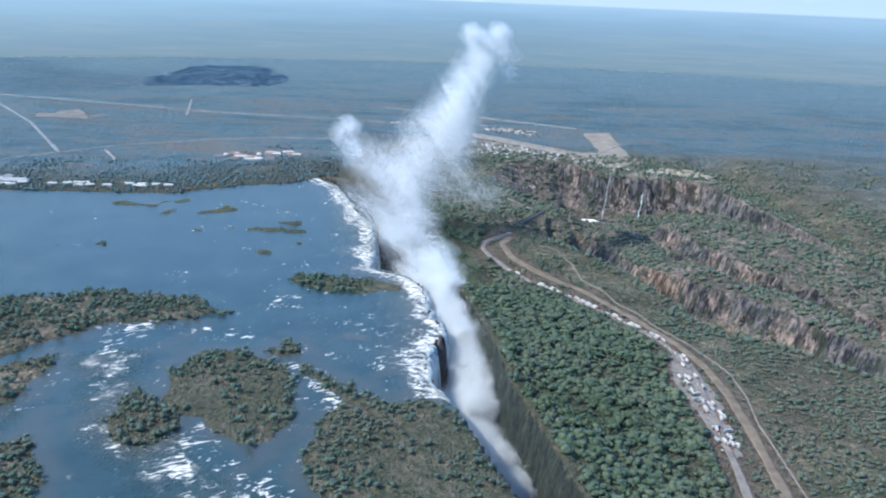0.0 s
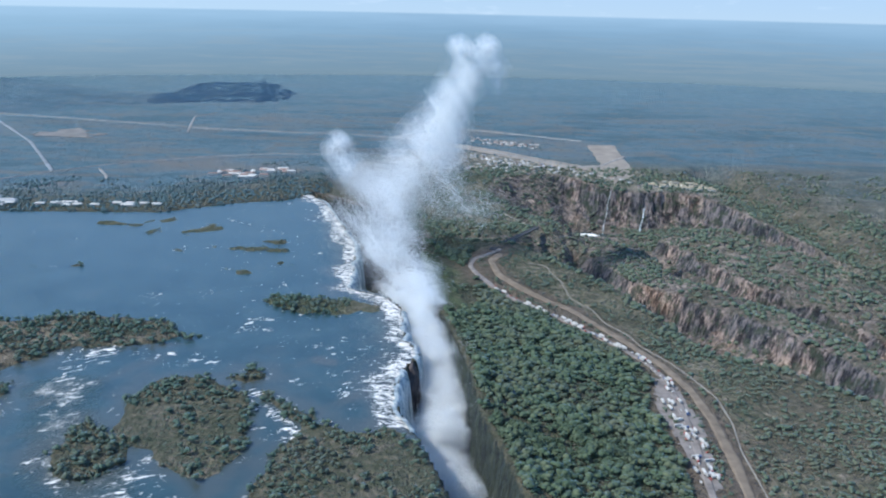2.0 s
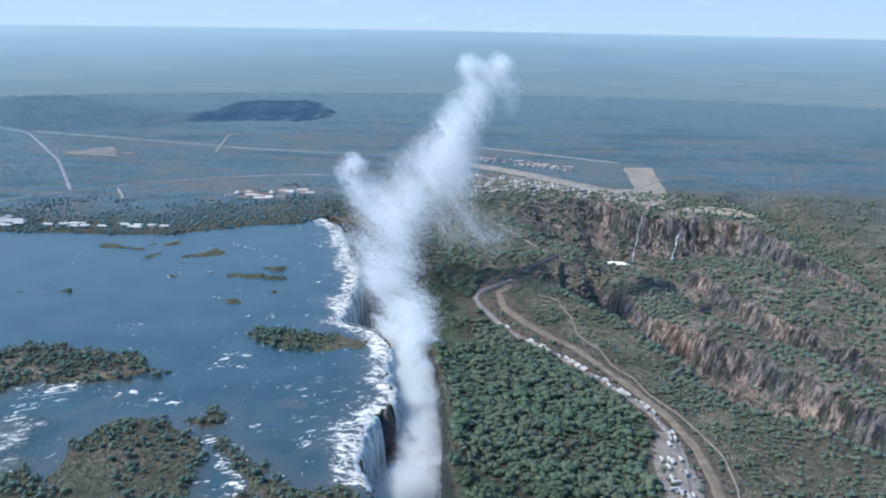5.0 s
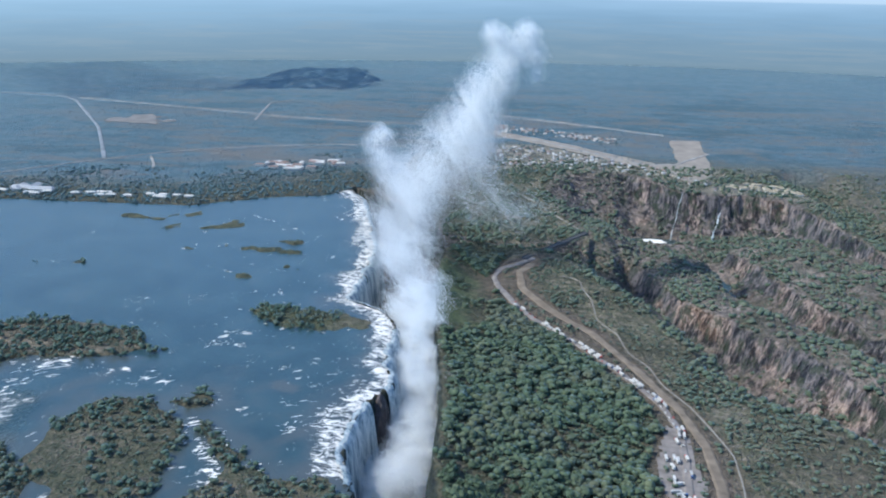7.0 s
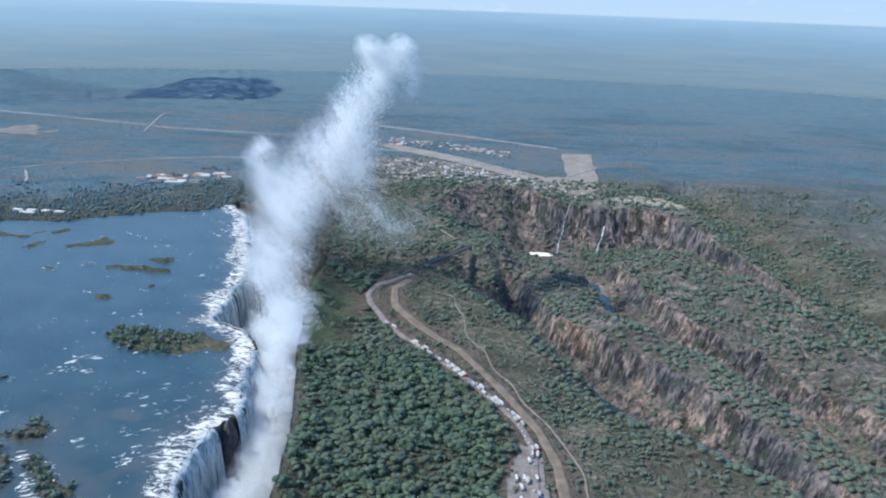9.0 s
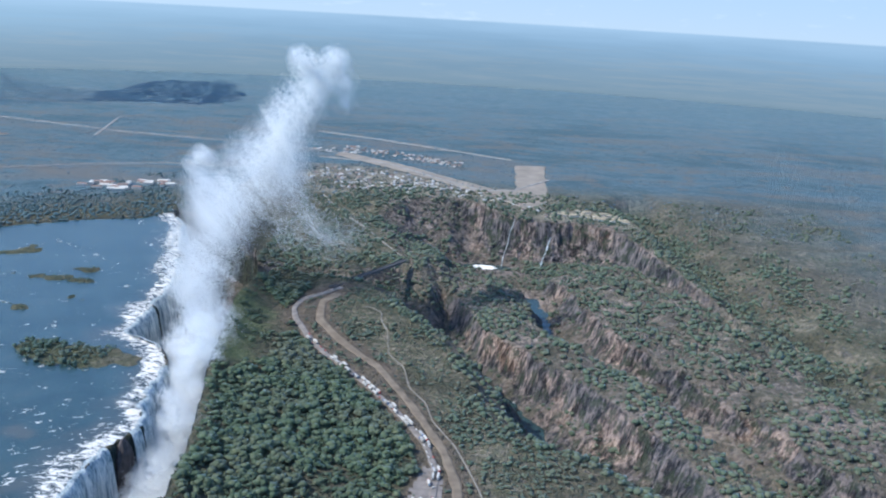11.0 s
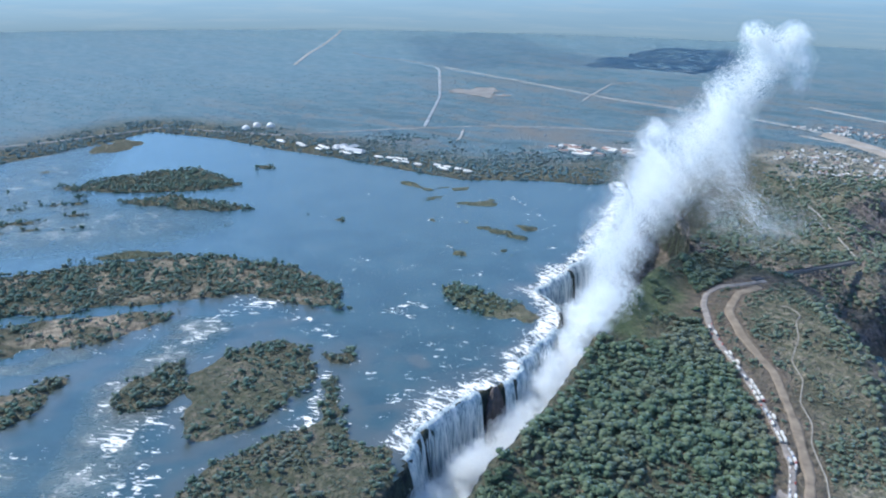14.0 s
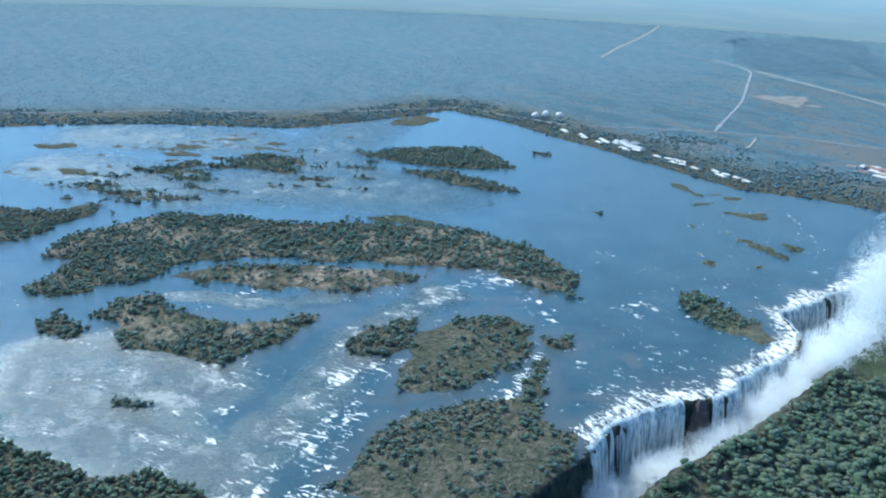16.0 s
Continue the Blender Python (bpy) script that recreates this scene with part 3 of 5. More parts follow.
def gorges(x, y, base):
    """Height of the country east of the falls: high ground with walls, and deep floors between."""
    buttress_noise = 16 * fbm(x, y, 95, 3, 11) + 9 * np.abs(fbm(x, y, 34, 3, 14)) + 4 * fbm(x, y, 13, 2, 15)
    rough = fbm(x, y, 46, 4, 71)
    gully = np.abs(fbm(x, y, 60, 3, 72))
    d = outside(x, y, NEAR_TOP, 0.8 * buttress_noise)
    near = base + np.interp(d, [-60, 0, 14, 40, 66, 84, 130], [0, -3, -14, -26, -62, -82, -140]) + 5 * rough * step(-10, 30, d)
    d = outside(x, y, TONGUE, 0.7 * buttress_noise - 4)
    top = np.interp(y, [1000, 1300, 1480, 1560, 1640, 1720, 1800, 1950, 2060, 2120, 2170], [-45, -42, -38, -46, -56, -56, -64, -72, -72, -58, -40])
    drop = np.interp(y, [1650, 1750, 2050], [1.0, 1.0, 0.8])
    top = top - 34 * step(330, 400, x) * step(2070, 2140, y)
    tongue = top + drop * np.interp(d, [-70, -12, 0, 6, 14, 24, 52, 84], [10, 0, -5, -26, -52, -60, -92, -140]) + 6 * rough - 10 * gully * step(-6, 24, d)
    d = outside(x, y, FAR_TOP_LAND, buttress_noise)
    ridge = step(-140, -60, x) * (1 - step(250, 330, x)) * np.interp(y, [2050, 2200, 2350, 2480, 2600], [-34, -32, -24, -16, 0])
    rim = step(360, 560, x) * np.interp(y, [1600, 1900, 2260, 2560, 2760], [-38, -34, -26, -14, 0]) * step(900, 0, -d)
    soft = 1 - step(330, 430, x)
    wall = np.interp(d, [-60, 0, 7, 14, 24, 42, 70, 110], [0, -3, -24, -56, -72, -92, -118, -136])
    slope = np.interp(d, [-60, 0, 30, 110, 190, 240], [0, -4, -20, -66, -118, -138])
    far = base + ridge + rim + wall + (slope - wall) * soft + (5 * rough - 9 * gully) * step(-4, 30, d)
    d = outside(x, y, SHELF, 1.3 * buttress_noise - 6)
    top = np.interp(y, [1300, 1500, 1600, 1860, 2050, 2240, 2400], [-70, -72, -74, -64, -72, -86, -96])
    shelf = top + np.interp(d, [-200, -60, 0, 8, 18, 36, 70], [16, 6, -2, -22, -40, -50, -72]) + 11 * rough - 14 * gully
    fold = 34 * step(95, 10, line_distance(x, y, FOLD) + 26 * fbm(x, y, 90, 3, 37))
    z = np.maximum(np.maximum(near, tongue), np.maximum(far - fold, shelf))
    z = np.minimum(z, -142 + 400 * step(0.9, 2.6, np.hypot((x - 450) / 58, (y - 2462) / 26)))
    return np.maximum(z, -142 + 3 * rough + 16 * step(2215, 2260, y) * step(30, 60, np.hypot((x - 455) / 1.9, y - 2462)))


def land(x, y):
    """Height of the ground, without water."""
    x, y = np.asarray(x, float), np.asarray(y, float)
    east = step(0, 60, x - np.interp(y, RY, RX))
    z = -13 * east * (1 - step(2480, 2760, y)) + 2.5
    z = z + 1.2 * fbm(x, y, 120, 3, 2)
    # the forest slopes down towards the road
    rim = np.interp(y, RY, RX)
    sag = step(0.05, 1.0, (x - rim) / np.maximum(road_x(y) - rim, 30)) * (1 - 0.65 * step(1560, 1720, y)) * (1 - step(1800, 1900, y)) * step(500, 800, y)
    z = z - 25 * sag
    z = np.where((x > rim - 4) & (x < 6900) & (y > 560), gorges(x, y, z), z)
    river = inside(x, y, RIVER)
    z = np.where(river > 0, -3.0, z * step(0, 40, -river) + 0.6 * (1 - step(0, 40, -river)))
    isl = island_depth(x, y)
    top = 2.6 + 1.5 * fbm(x, y, 45, 3, 91)
    z = np.where(river > 0, np.maximum(z, -3 + (3 + top) * step(-6, 16, isl)), z)
    g = chasm(x, y)
    floor = -100 + 4 * fbm(x, y, 30, 3, 61)
    z = np.where(g > 0, z + (floor - z) * step(0, 13, g), z)
    return z


def mesh_of(name, verts, faces, unit=U):
    """A mesh from arrays in plan units; all faces have the same number of corners."""
    me = bpy.data.meshes.new(name)
    verts = np.ascontiguousarray(np.asarray(verts) * unit, np.float32)
    faces = np.ascontiguousarray(faces, np.int32)
    k = faces.shape[1]
    me.vertices.add(len(verts))
    me.vertices.foreach_set("co", verts.ravel())
    me.loops.add(faces.size)
    me.loops.foreach_set("vertex_index", faces.ravel())
    me.polygons.add(len(faces))
    me.polygons.foreach_set("loop_start", np.arange(0, faces.size, k, dtype=np.int32))
    me.update(calc_edges=True)
    return me


def smooth(me):
    me.polygons.foreach_set("use_smooth", np.ones(len(me.polygons), bool))


def float_attr(me, name, values):
    me.attributes.new(name, "FLOAT", "POINT").data.foreach_set("value", np.ascontiguousarray(values, np.float32).ravel())


def spans(*parts):
    """Grid lines: stretches of (start, end, step)."""
    return np.unique(np.concatenate([np.arange(a, b, s) for a, b, s in parts])).astype(float)


def grid_mesh(name, gx, gy, fz):
    X, Y = np.meshgrid(gx, gy)
    V = np.stack([X.ravel(), Y.ravel(), fz(X, Y).ravel()], 1)
    nx, ny = len(gx), len(gy)
    i = np.arange(nx * ny).reshape(ny, nx)
    F = np.stack([i[:-1, :-1].ravel(), i[:-1, 1:].ravel(), i[1:, 1:].ravel(), i[1:, :-1].ravel()], 1)
    return V, F


CENTRE = (330.0, 180.0)
gx = spans((-6600, -3000, 150), (-3000, -1900, 60), (-1900, -1100, 24), (-1100, -420, 10), (-420, 1000, 6), (1000, 1500, 16), (1500, 3000, 60), (3000, 7000, 200))
gy = spans((-6400, -500, 250), (-500, 380, 24), (380, 720, 10), (720, 2700, 6.5), (2700, 3500, 20), (3500, 4500, 40), (4500, 6900, 120))
V, F = grid_mesh("ground", gx, gy, land)
r = np.hypot(V[:, 0] - CENTRE[0], V[:, 1] - CENTRE[1])
keep = (r[F].max(1) < 6150)
F = F[keep]
used = np.unique(F)
remap = np.zeros(len(V), int)
remap[used] = np.arange(len(used))
V, F = V[used], remap[F]
ground_me = mesh_of("ground", V, F)
smooth(ground_me)
x, y = V[:, 0], V[:, 1]
roadside = np.minimum(line_distance(x, y, ROADS["road"]), line_distance(x, y, ROADS["rail"]))
float_attr(ground_me, "bare", np.clip(step(45, 8, roadside) + 0.9 * step(-18, 6, inside(x, y, YARD)), 0, 1))
river_in = inside(x, y, RIVER)
float_attr(ground_me, "wood", np.clip(step(420, 40, -river_in) * (river_in < 0) + step(2700, 3300, y) + (river_in > 0) + 0.85 * (x > rim_x(y)) * (x < road_x(y)) * (y < 1900), 0, 1))
# country that takes the haze-tinted colours
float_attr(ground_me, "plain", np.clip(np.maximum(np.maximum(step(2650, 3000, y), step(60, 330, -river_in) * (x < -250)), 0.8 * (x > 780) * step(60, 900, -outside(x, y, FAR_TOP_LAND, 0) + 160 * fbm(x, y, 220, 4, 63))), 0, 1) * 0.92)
float_attr(ground_me, "lush", np.clip(step(40, 90, np.interp(y, [1380, 1480, 1700, 1850], [0, 120, 120, 0]) - (x - np.interp(y, RY, RX)) + 30 * fbm(x, y, 40, 3, 8)) * (x > np.interp(y, RY, RX)) * (y > 1380) * (y < 1850) * 0.8 + 0.3 * step(-4, 10, inside(x, y, ISLANDS["lip"])) + 0.2 * step(-3, 2, islets(x, y)) * (river_in > 0) * (x > -850), 0, 1))
float_attr(ground_me, "sand", np.clip(step(0, 20, inside(x, y, ISLANDS["sandy"])) * step(-0.1, 0.25, fbm(x, y, 40, 3, 9)) + 0.6 * step(0, 20, np.maximum(inside(x, y, ISLANDS["long"]), inside(x, y, ISLANDS["middle"]))) * step(0.0, 0.35, sandiness(x, y)), 0, 1))
far_in = -outside(x, y, FAR_TOP_LAND, 0)
float_attr(ground_me, "stony", (x > RX.min()) * (far_in < 20) * step(6, 26, outside(x, y, NEAR_TOP, 0)) * (0.75 + 0.3 * fbm(x, y, 60, 3, 58)))
# strength of the painted haze, rising with distance and to the west
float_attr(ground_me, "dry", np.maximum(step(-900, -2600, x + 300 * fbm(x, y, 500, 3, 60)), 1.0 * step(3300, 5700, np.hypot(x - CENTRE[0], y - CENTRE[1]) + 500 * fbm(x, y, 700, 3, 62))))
float_attr(ground_me, "wet", step(-30, 0, chasm(x, y)))
float_attr(ground_me, "town", 0.9 * step(-60, 30, inside(x, y, TOWN) + 45 * fbm(x, y, 80, 4, 59)) * (far_in > 6))
rocky = np.maximum(step(-8, 4, inside(x, y, ISLANDS["brink"])), step(-8, 4, inside(x, y, ISLANDS["round"])) * step(1090, 1000, y))
rocky = np.maximum(rocky, step(-8, 4, inside(x, y, ISLANDS["lip"])) * step(-150, -90, x))
float_attr(ground_me, "rocky", rocky * (0.6 + 0.4 * fbm(x, y, 30, 3, 57)))
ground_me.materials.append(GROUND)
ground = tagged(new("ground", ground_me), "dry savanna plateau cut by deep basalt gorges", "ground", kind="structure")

# ---- river ----
wx = spans((-2400, -1100, 26), (-1100, -420, 12), (-420, 190, 6))
wy = spans((-300, 380, 26), (380, 720, 12), (720, 2300, 6))


def swell(X, Y):
    d = np.interp(Y, LY, LX) - X
    return 0.25 * fbm(X, Y, 14, 3, 3) + np.where(d < 16, -2.5 * step(16, 2, d), 0)


V, F = grid_mesh("river", wx, wy, swell)
cx, cy = V[F, 0].mean(1), V[F, 1].mean(1)
F = F[(inside(cx, cy, RIVER) > -24) & (np.interp(cy, LY, LX) - cx > 3) & (cy < 2290) & (cy > -300)]
used = np.unique(F)
remap = np.zeros(len(V), int)
remap[used] = np.arange(len(used))
V, F = V[used], remap[F]
river_me = mesh_of("river", V, F)
smooth(river_me)
x, y = V[:, 0], V[:, 1]
to_lip = line_distance(x, y, LIP)
isl = island_depth(x, y)
dry = step(960, 1000, y)
foam = -0.12 + 0.12 * np.exp(-(to_lip / 230) ** 2) * (y > 1000) + 0.07 * fbm(x, y, 120, 3, 12)
bank = 46 + 34 * fbm(x, y, 60, 3, 55)
lip = dry * np.clip(step(bank * 1.5, bank * 0.45, to_lip) + 0.2 * np.exp(-to_lip / 12), 0, 1.2)
for ax, ay, bx, by, w, k in RAPIDS:
    d = line_distance(x, y, [(ax, ay), (bx, by)])
    foam = np.maximum(foam, (k * 0.5 + 0.08) * np.exp(-(d / w) ** 2) - 0.12 + 0.05 * fbm(x, y, 50, 3, 13))
foam = np.maximum(foam, -0.12 + 0.36 * np.exp(-np.abs(isl) / 14) * (x > -520) * (y > 500) * (0.6 + 0.5 * fbm(x, y, 80, 3, 77)))
float_attr(river_me, "foam", foam)
float_attr(river_me, "lip", lip * (1 - 0.9 * step(-6, 8, inside(x, y, ISLANDS["lip"]))))
riffle = np.zeros(len(x))
for ax, ay, bx, by, w, k in ((-330, 430, -480, 600, 130, 0.84), (-340, 690, -150, 540, 130, 0.88), (-70, 590, -330, 880, 80, 1.0), (-377, 880, -450, 1180, 60, 0.9), (-452, 1205, -262, 1170, 50, 0.85), (-1150, 1050, -950, 1350, 140, 0.6), (-1640, 900, -1350, 640, 120, 0.55), (-1780, 1084, -1500, 1250, 110, 0.55), (-640, 700, -560, 900, 50, 0.9), (-60, 1090, -160, 1260, 60, 0.72), (-200, 1010, -90, 930, 40, 0.9)):
    d = line_distance(x, y, [(ax, ay), (bx, by)]) + 45 * fbm(x, y, 90, 3, 141)
    riffle = np.maximum(riffle, k * step(w * 1.3, w * 0.15, d))
riffle = np.maximum(riffle, (0.74 + 0.22 * fbm(x, y, 110, 3, 142)) * step(-760, -560, x) * step(820, 920, y) * (1 - step(1450, 1600, y)))
float_attr(river_me, "riffle", riffle)
chop = 0.97 * step(-55, 12, inside(x, y, GLITTER_LEDGE) + 25 * fbm(x, y, 70, 3, 143))
for line, w, k in CHOPS:
    chop = np.maximum(chop, k * step(w * 1.4, w * 0.3, line_distance(x, y, line) + 20 * fbm(x, y, 60, 3, 144)))
float_attr(river_me, "chop", chop)
shoal = np.zeros(len(x))
for ax, ay, bx, by, w in SHOALS:
    d = line_distance(x, y, [(ax, ay), (bx, by)]) + 18 * fbm(x, y, 40, 4, 21)
    shoal = np.maximum(shoal, step(w, w * 0.45, d))
apron = step(-42, 0, isl + 22 * fbm(x, y, 45, 4, 23)) * (x > -560) * (y < 1240) * (x < 40)
shoal = np.maximum(shoal, 0.75 * apron)
float_attr(river_me, "shoal", shoal)
river_me.materials.append(WATER)
tagged(new("river", river_me), "wide blue river with white rapids between islands", "river", kind="structure")

# pools and streams on the gorge floors
V, F = grid_mesh("stream", spans((60, 960, 9)), spans((1180, 2560, 9)), lambda X, Y: np.full(X.shape, -138.0))
cx, cy = V[F, 0].mean(1), V[F, 1].mean(1)
pool = np.hypot((cx - 455) / 66, (cy - 2462) / 30) + 0.2 * fbm(cx, cy, 30, 3, 6) < 1
F = F[(land(V[:, 0], V[:, 1]) < -126)[F].any(1) & (pool | (cy < 2230) & (cx > 300))]
used = np.unique(F)
remap = np.zeros(len(V), int)
remap[used] = np.arange(len(used))
V, F = V[used], remap[F]
stream_me = mesh_of("gorge_water", V, F)
for name in ("chop", "riffle", "shoal", "lip"):
    float_attr(stream_me, name, np.zeros(len(V)))
boil = 1.3 * np.exp(-(np.hypot((V[:, 0] - 450) * 0.7, (V[:, 1] - 2462) * 1.1) / 22) ** 2)
float_attr(stream_me, "foam", boil - 0.12 + 0.5 * np.exp(-(np.hypot(V[:, 0] - 518, V[:, 1] - 1663) / 24) ** 2))
stream_me.materials.append(WATER)
tagged(new("gorge_water", stream_me), "blue-grey river at the bottom of the gorges", "water", kind="structure")

# ---- far country and skyline ----
N = 240
a = np.linspace(0, 2 * np.pi, N, endpoint=False)
# glowing far country, then the low sky, leaning back so that it shades nothing
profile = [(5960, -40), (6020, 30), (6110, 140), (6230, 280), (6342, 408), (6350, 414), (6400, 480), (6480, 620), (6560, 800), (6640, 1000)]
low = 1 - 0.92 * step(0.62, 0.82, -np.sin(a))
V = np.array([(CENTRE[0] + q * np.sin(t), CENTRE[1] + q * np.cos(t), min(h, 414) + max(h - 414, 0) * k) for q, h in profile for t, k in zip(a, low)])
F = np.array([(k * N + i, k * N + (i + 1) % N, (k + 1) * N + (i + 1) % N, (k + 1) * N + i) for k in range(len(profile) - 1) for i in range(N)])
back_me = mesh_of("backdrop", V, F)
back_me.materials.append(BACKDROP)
tagged(new("backdrop", back_me), "glowing backdrop of hazy blue bush country out to the skyline", "distance", kind="structure")


# ---- helpers for things ----
def part(name, bm, material, parent=None, label=""):
    """Links a bmesh as one mesh object under a thing or a part."""
    me = bpy.data.meshes.new(name)
    bm.to_mesh(me)
    bm.free()
    if material:
        me.materials.append(material)
    ob = new(name, me)
    ob.parent = parent
    if label:
        ob["label"] = label
    return ob


def box(bm, x0, y0, z0, x1, y1, z1):
    m = Matrix.LocRotScale(((x0 + x1) / 2, (y0 + y1) / 2, (z0 + z1) / 2), None, (x1 - x0, y1 - y0, z1 - z0))
    return bmesh.ops.create_cube(bm, size=1, matrix=m)["verts"]


def block(x0, y0, z0, x1, y1, z1, bevel=0.0):
    bm = bmesh.new()
    box(bm, x0, y0, z0, x1, y1, z1)
    if bevel:
        bmesh.ops.bevel(bm, geom=bm.edges[:], offset=bevel, segments=2, affect="EDGES", profile=0.5)
    return bm


def thing(name, label, category, group="", kind=""):
    return tagged(new(name), label, category, group, kind)


def ico(jitter, squash, rng):
    bm = bmesh.new()
    bmesh.ops.create_icosphere(bm, subdivisions=1, radius=1.0)
    v = np.array([p.co[:] for p in bm.verts])
    f = np.array([[q.index for q in p.verts] for p in bm.faces])
    bm.free()
    v *= rng.uniform(1 - jitter, 1 + jitter, (len(v), 1))
    v[:, 2] *= squash
    return v, f


def clump(blobs, rng, leaves=0):
    """A leafy crown of radius about 1 whose foot is at z = 0: uneven blobs with gaps between them."""
    V, F, n = [], [], 0
    for k in range(blobs):
        v, f = ico(0.3, 0.8, rng)
        if blobs == 1:
            s, c = 1.0, np.array([0, 0, 0.55])
        else:
            a = rng.uniform(0, 6.28)
            d = rng.uniform(0.25, 0.68) if k else 0.1
            s = rng.uniform(0.3, 0.58) if k else 0.6
            c = np.array([d * math.cos(a), d * math.sin(a), rng.uniform(0.3, 0.95)])
        V.append(v * s * (0.85 if leaves else 1) + c)
        F.append(f + n)
        n += len(v)
        if leaves:
            g = rng.normal(0, 1, (leaves, 3))
            g[:, 2] = np.abs(g[:, 2]) * 0.9 - 0.2
            g /= np.linalg.norm(g, axis=1, keepdims=True)
            q = c + g * s * rng.uniform(0.75, 1.12, (leaves, 1)) * np.array([1, 1, 0.85])
            t = q[:, None] + rng.normal(0, 0.24, (leaves, 3, 3)) * s
            V.append(t.reshape(-1, 3))
            F.append(np.arange(leaves * 3).reshape(-1, 3) + n)
            n += leaves * 3
    return np.concatenate(V), np.concatenate(F)


def scatter(name, where, radius, high, blobs, seed, material, leaves=0):
    """One mesh of many crowns. where: n x 3 feet in plan units."""
    rng = np.random.default_rng(seed)
    kinds = [clump(blobs, rng, leaves) for _ in range(9)]
    VV, FF, n = [], [], 0
    pick = rng.integers(0, len(kinds), len(where))
    for k, (v, f) in enumerate(kinds):
        m = pick == k
        p, r, h = where[m], radius[m], high[m]
        if not len(p):
            continue
        t = rng.uniform(0, 6.283, len(p))
        cx = v[None, :, 0] * np.cos(t)[:, None] - v[None, :, 1] * np.sin(t)[:, None]
        cy = v[None, :, 0] * np.sin(t)[:, None] + v[None, :, 1] * np.cos(t)[:, None]
        q = np.stack([p[:, :1] + cx * r[:, None], p[:, 1:2] + cy * r[:, None], p[:, 2:3] + v[None, :, 2] * h[:, None]], 2)
        VV.append(q.reshape(-1, 3))
        FF.append((f[None] + (np.arange(len(p)) * len(v))[:, None, None]).reshape(-1, 3) + n)
        n += len(p) * len(v)
    me = mesh_of(name, np.concatenate(VV), np.concatenate(FF))
    me.materials.append(material)
    return me


def spots(x0, x1, y0, y1, gap, seed):
    """Places on a shaken grid."""
    rng = np.random.default_rng(seed)
    X, Y = np.meshgrid(np.arange(x0, x1, gap), np.arange(y0, y1, gap))
    X = X.ravel() + rng.uniform(-0.55, 0.55, X.size) * gap
    Y = Y.ravel() + rng.uniform(-0.55, 0.55, Y.size) * gap
    return X, Y, rng


def steepness(x, y, d=4.0):
    return np.hypot(land(x + d, y) - land(x - d, y), land(x, y + d) - land(x, y - d)) / (2 * d)


def woods(name, label, x, y, r, h, blobs, seed, material, leaves=0):
    p = np.stack([x, y, land(x, y) - 0.4], 1)
    return tagged(new(name, scatter(name, p, r, h, blobs, seed, material, leaves)), label, "trees", kind="stuff")


# ---- woodland ----
# the rain forest between the chasm and the road
x, y, rng = spots(-10, 420, 640, 1920, 5.5, 101)
lane = np.minimum(line_distance(x, y, ROADS["road"]), line_distance(x, y, ROADS["rail"]))
open_grass = (y > 1420) & (y < 1830) & (x - rim_x(y) < np.interp(y, [1420, 1500, 1700, 1830], [5, 85, 110, 20]))
keep = (x > rim_x(y) + 7) & (x < road_x(y) - 9) & (lane > 9) & (chasm(x, y) < -4) & (steepness(x, y) < 0.9)
keep &= ~(open_grass & (rng.random(len(x)) < 0.86 - 0.7 * fbm(x, y, 45, 3, 139)))
thin = fbm(x, y, 90, 3, 140)
keep &= (rng.random(len(x)) < 0.96 - 0.35 * step(0.15, 0.55, thin))
yard = inside(x, y, YARD)
keep &= yard < 0
x, y = x[keep], y[keep]
r = (1.5 + 7.8 * np.random.default_rng(1).random(len(x)) ** 2.9) * (1.05 - 0.35 * step(0.1, 0.5, thin[keep])) * (1 - 0.35 * open_grass[keep])
near = (y > 960) & (y < 1040) & (x < 290)
FOREST = (x, y, r, near)
woods("rain_forest", "dense dark green rain forest on the gorge rim", x[~near], y[~near], r[~near] * 1.42, r[~near] * 0.95 + 0.8, 3, 5, LEAF, 10)

# scrub between the road and the second gorge
x, y, rng = spots(110, 720, 640, 1860, 5.2, 102)
lane = np.minimum(np.minimum(line_distance(x, y, ROADS["road"]), line_distance(x, y, ROADS["rail"])), line_distance(x, y, ROADS["path"]) + 6)
keep = (x > road_x(y) + 8) & (lane > 12) & (outside(x, y, NEAR_TOP, 0) < -10)
keep &= rng.random(len(x)) < 0.6 - 1.5 * fbm(x, y, 46, 4, 150)
x, y = x[keep], y[keep]
r = 1.2 + 5.2 * np.random.default_rng(2).random(len(x)) ** 2.8
woods("scrub", "olive scrub and low trees on dry ground", x, y, r * 1.2, r * 0.8, 2, 6, BUSH, 5)

# bushes on the tongues and the broken slopes of the gorges
x, y, rng = spots(-60, 1400, 980, 2760, 7.0, 103)
s = steepness(x, y)
z = land(x, y)
keep = (outside(x, y, NEAR_TOP, 0) > -14) & (z > -134) & (s < 1.6) & (chasm(x, y) < -6) & (x > rim_x(y) + 8)
inland = -outside(x, y, FAR_TOP_LAND, 0)
keep &= rng.random(len(x)) < np.where(s < 0.4, 0.66, np.where(s < 0.9, 0.48, 0.2)) * (1 - 0.97 * step(60, 420, inland + 120 * fbm(x, y, 120, 4, 162))) - 0.95 * fbm(x, y, 60, 4, 160)
x, y = x[keep], y[keep]
r = 1.4 + 5.6 * np.random.default_rng(3).random(len(x)) ** 2.6
woods("gorge_bush", "mixed green and dry bush on the gorge slopes", x, y, r * 1.2, r * 0.9, 1, 7, BUSH, 7)

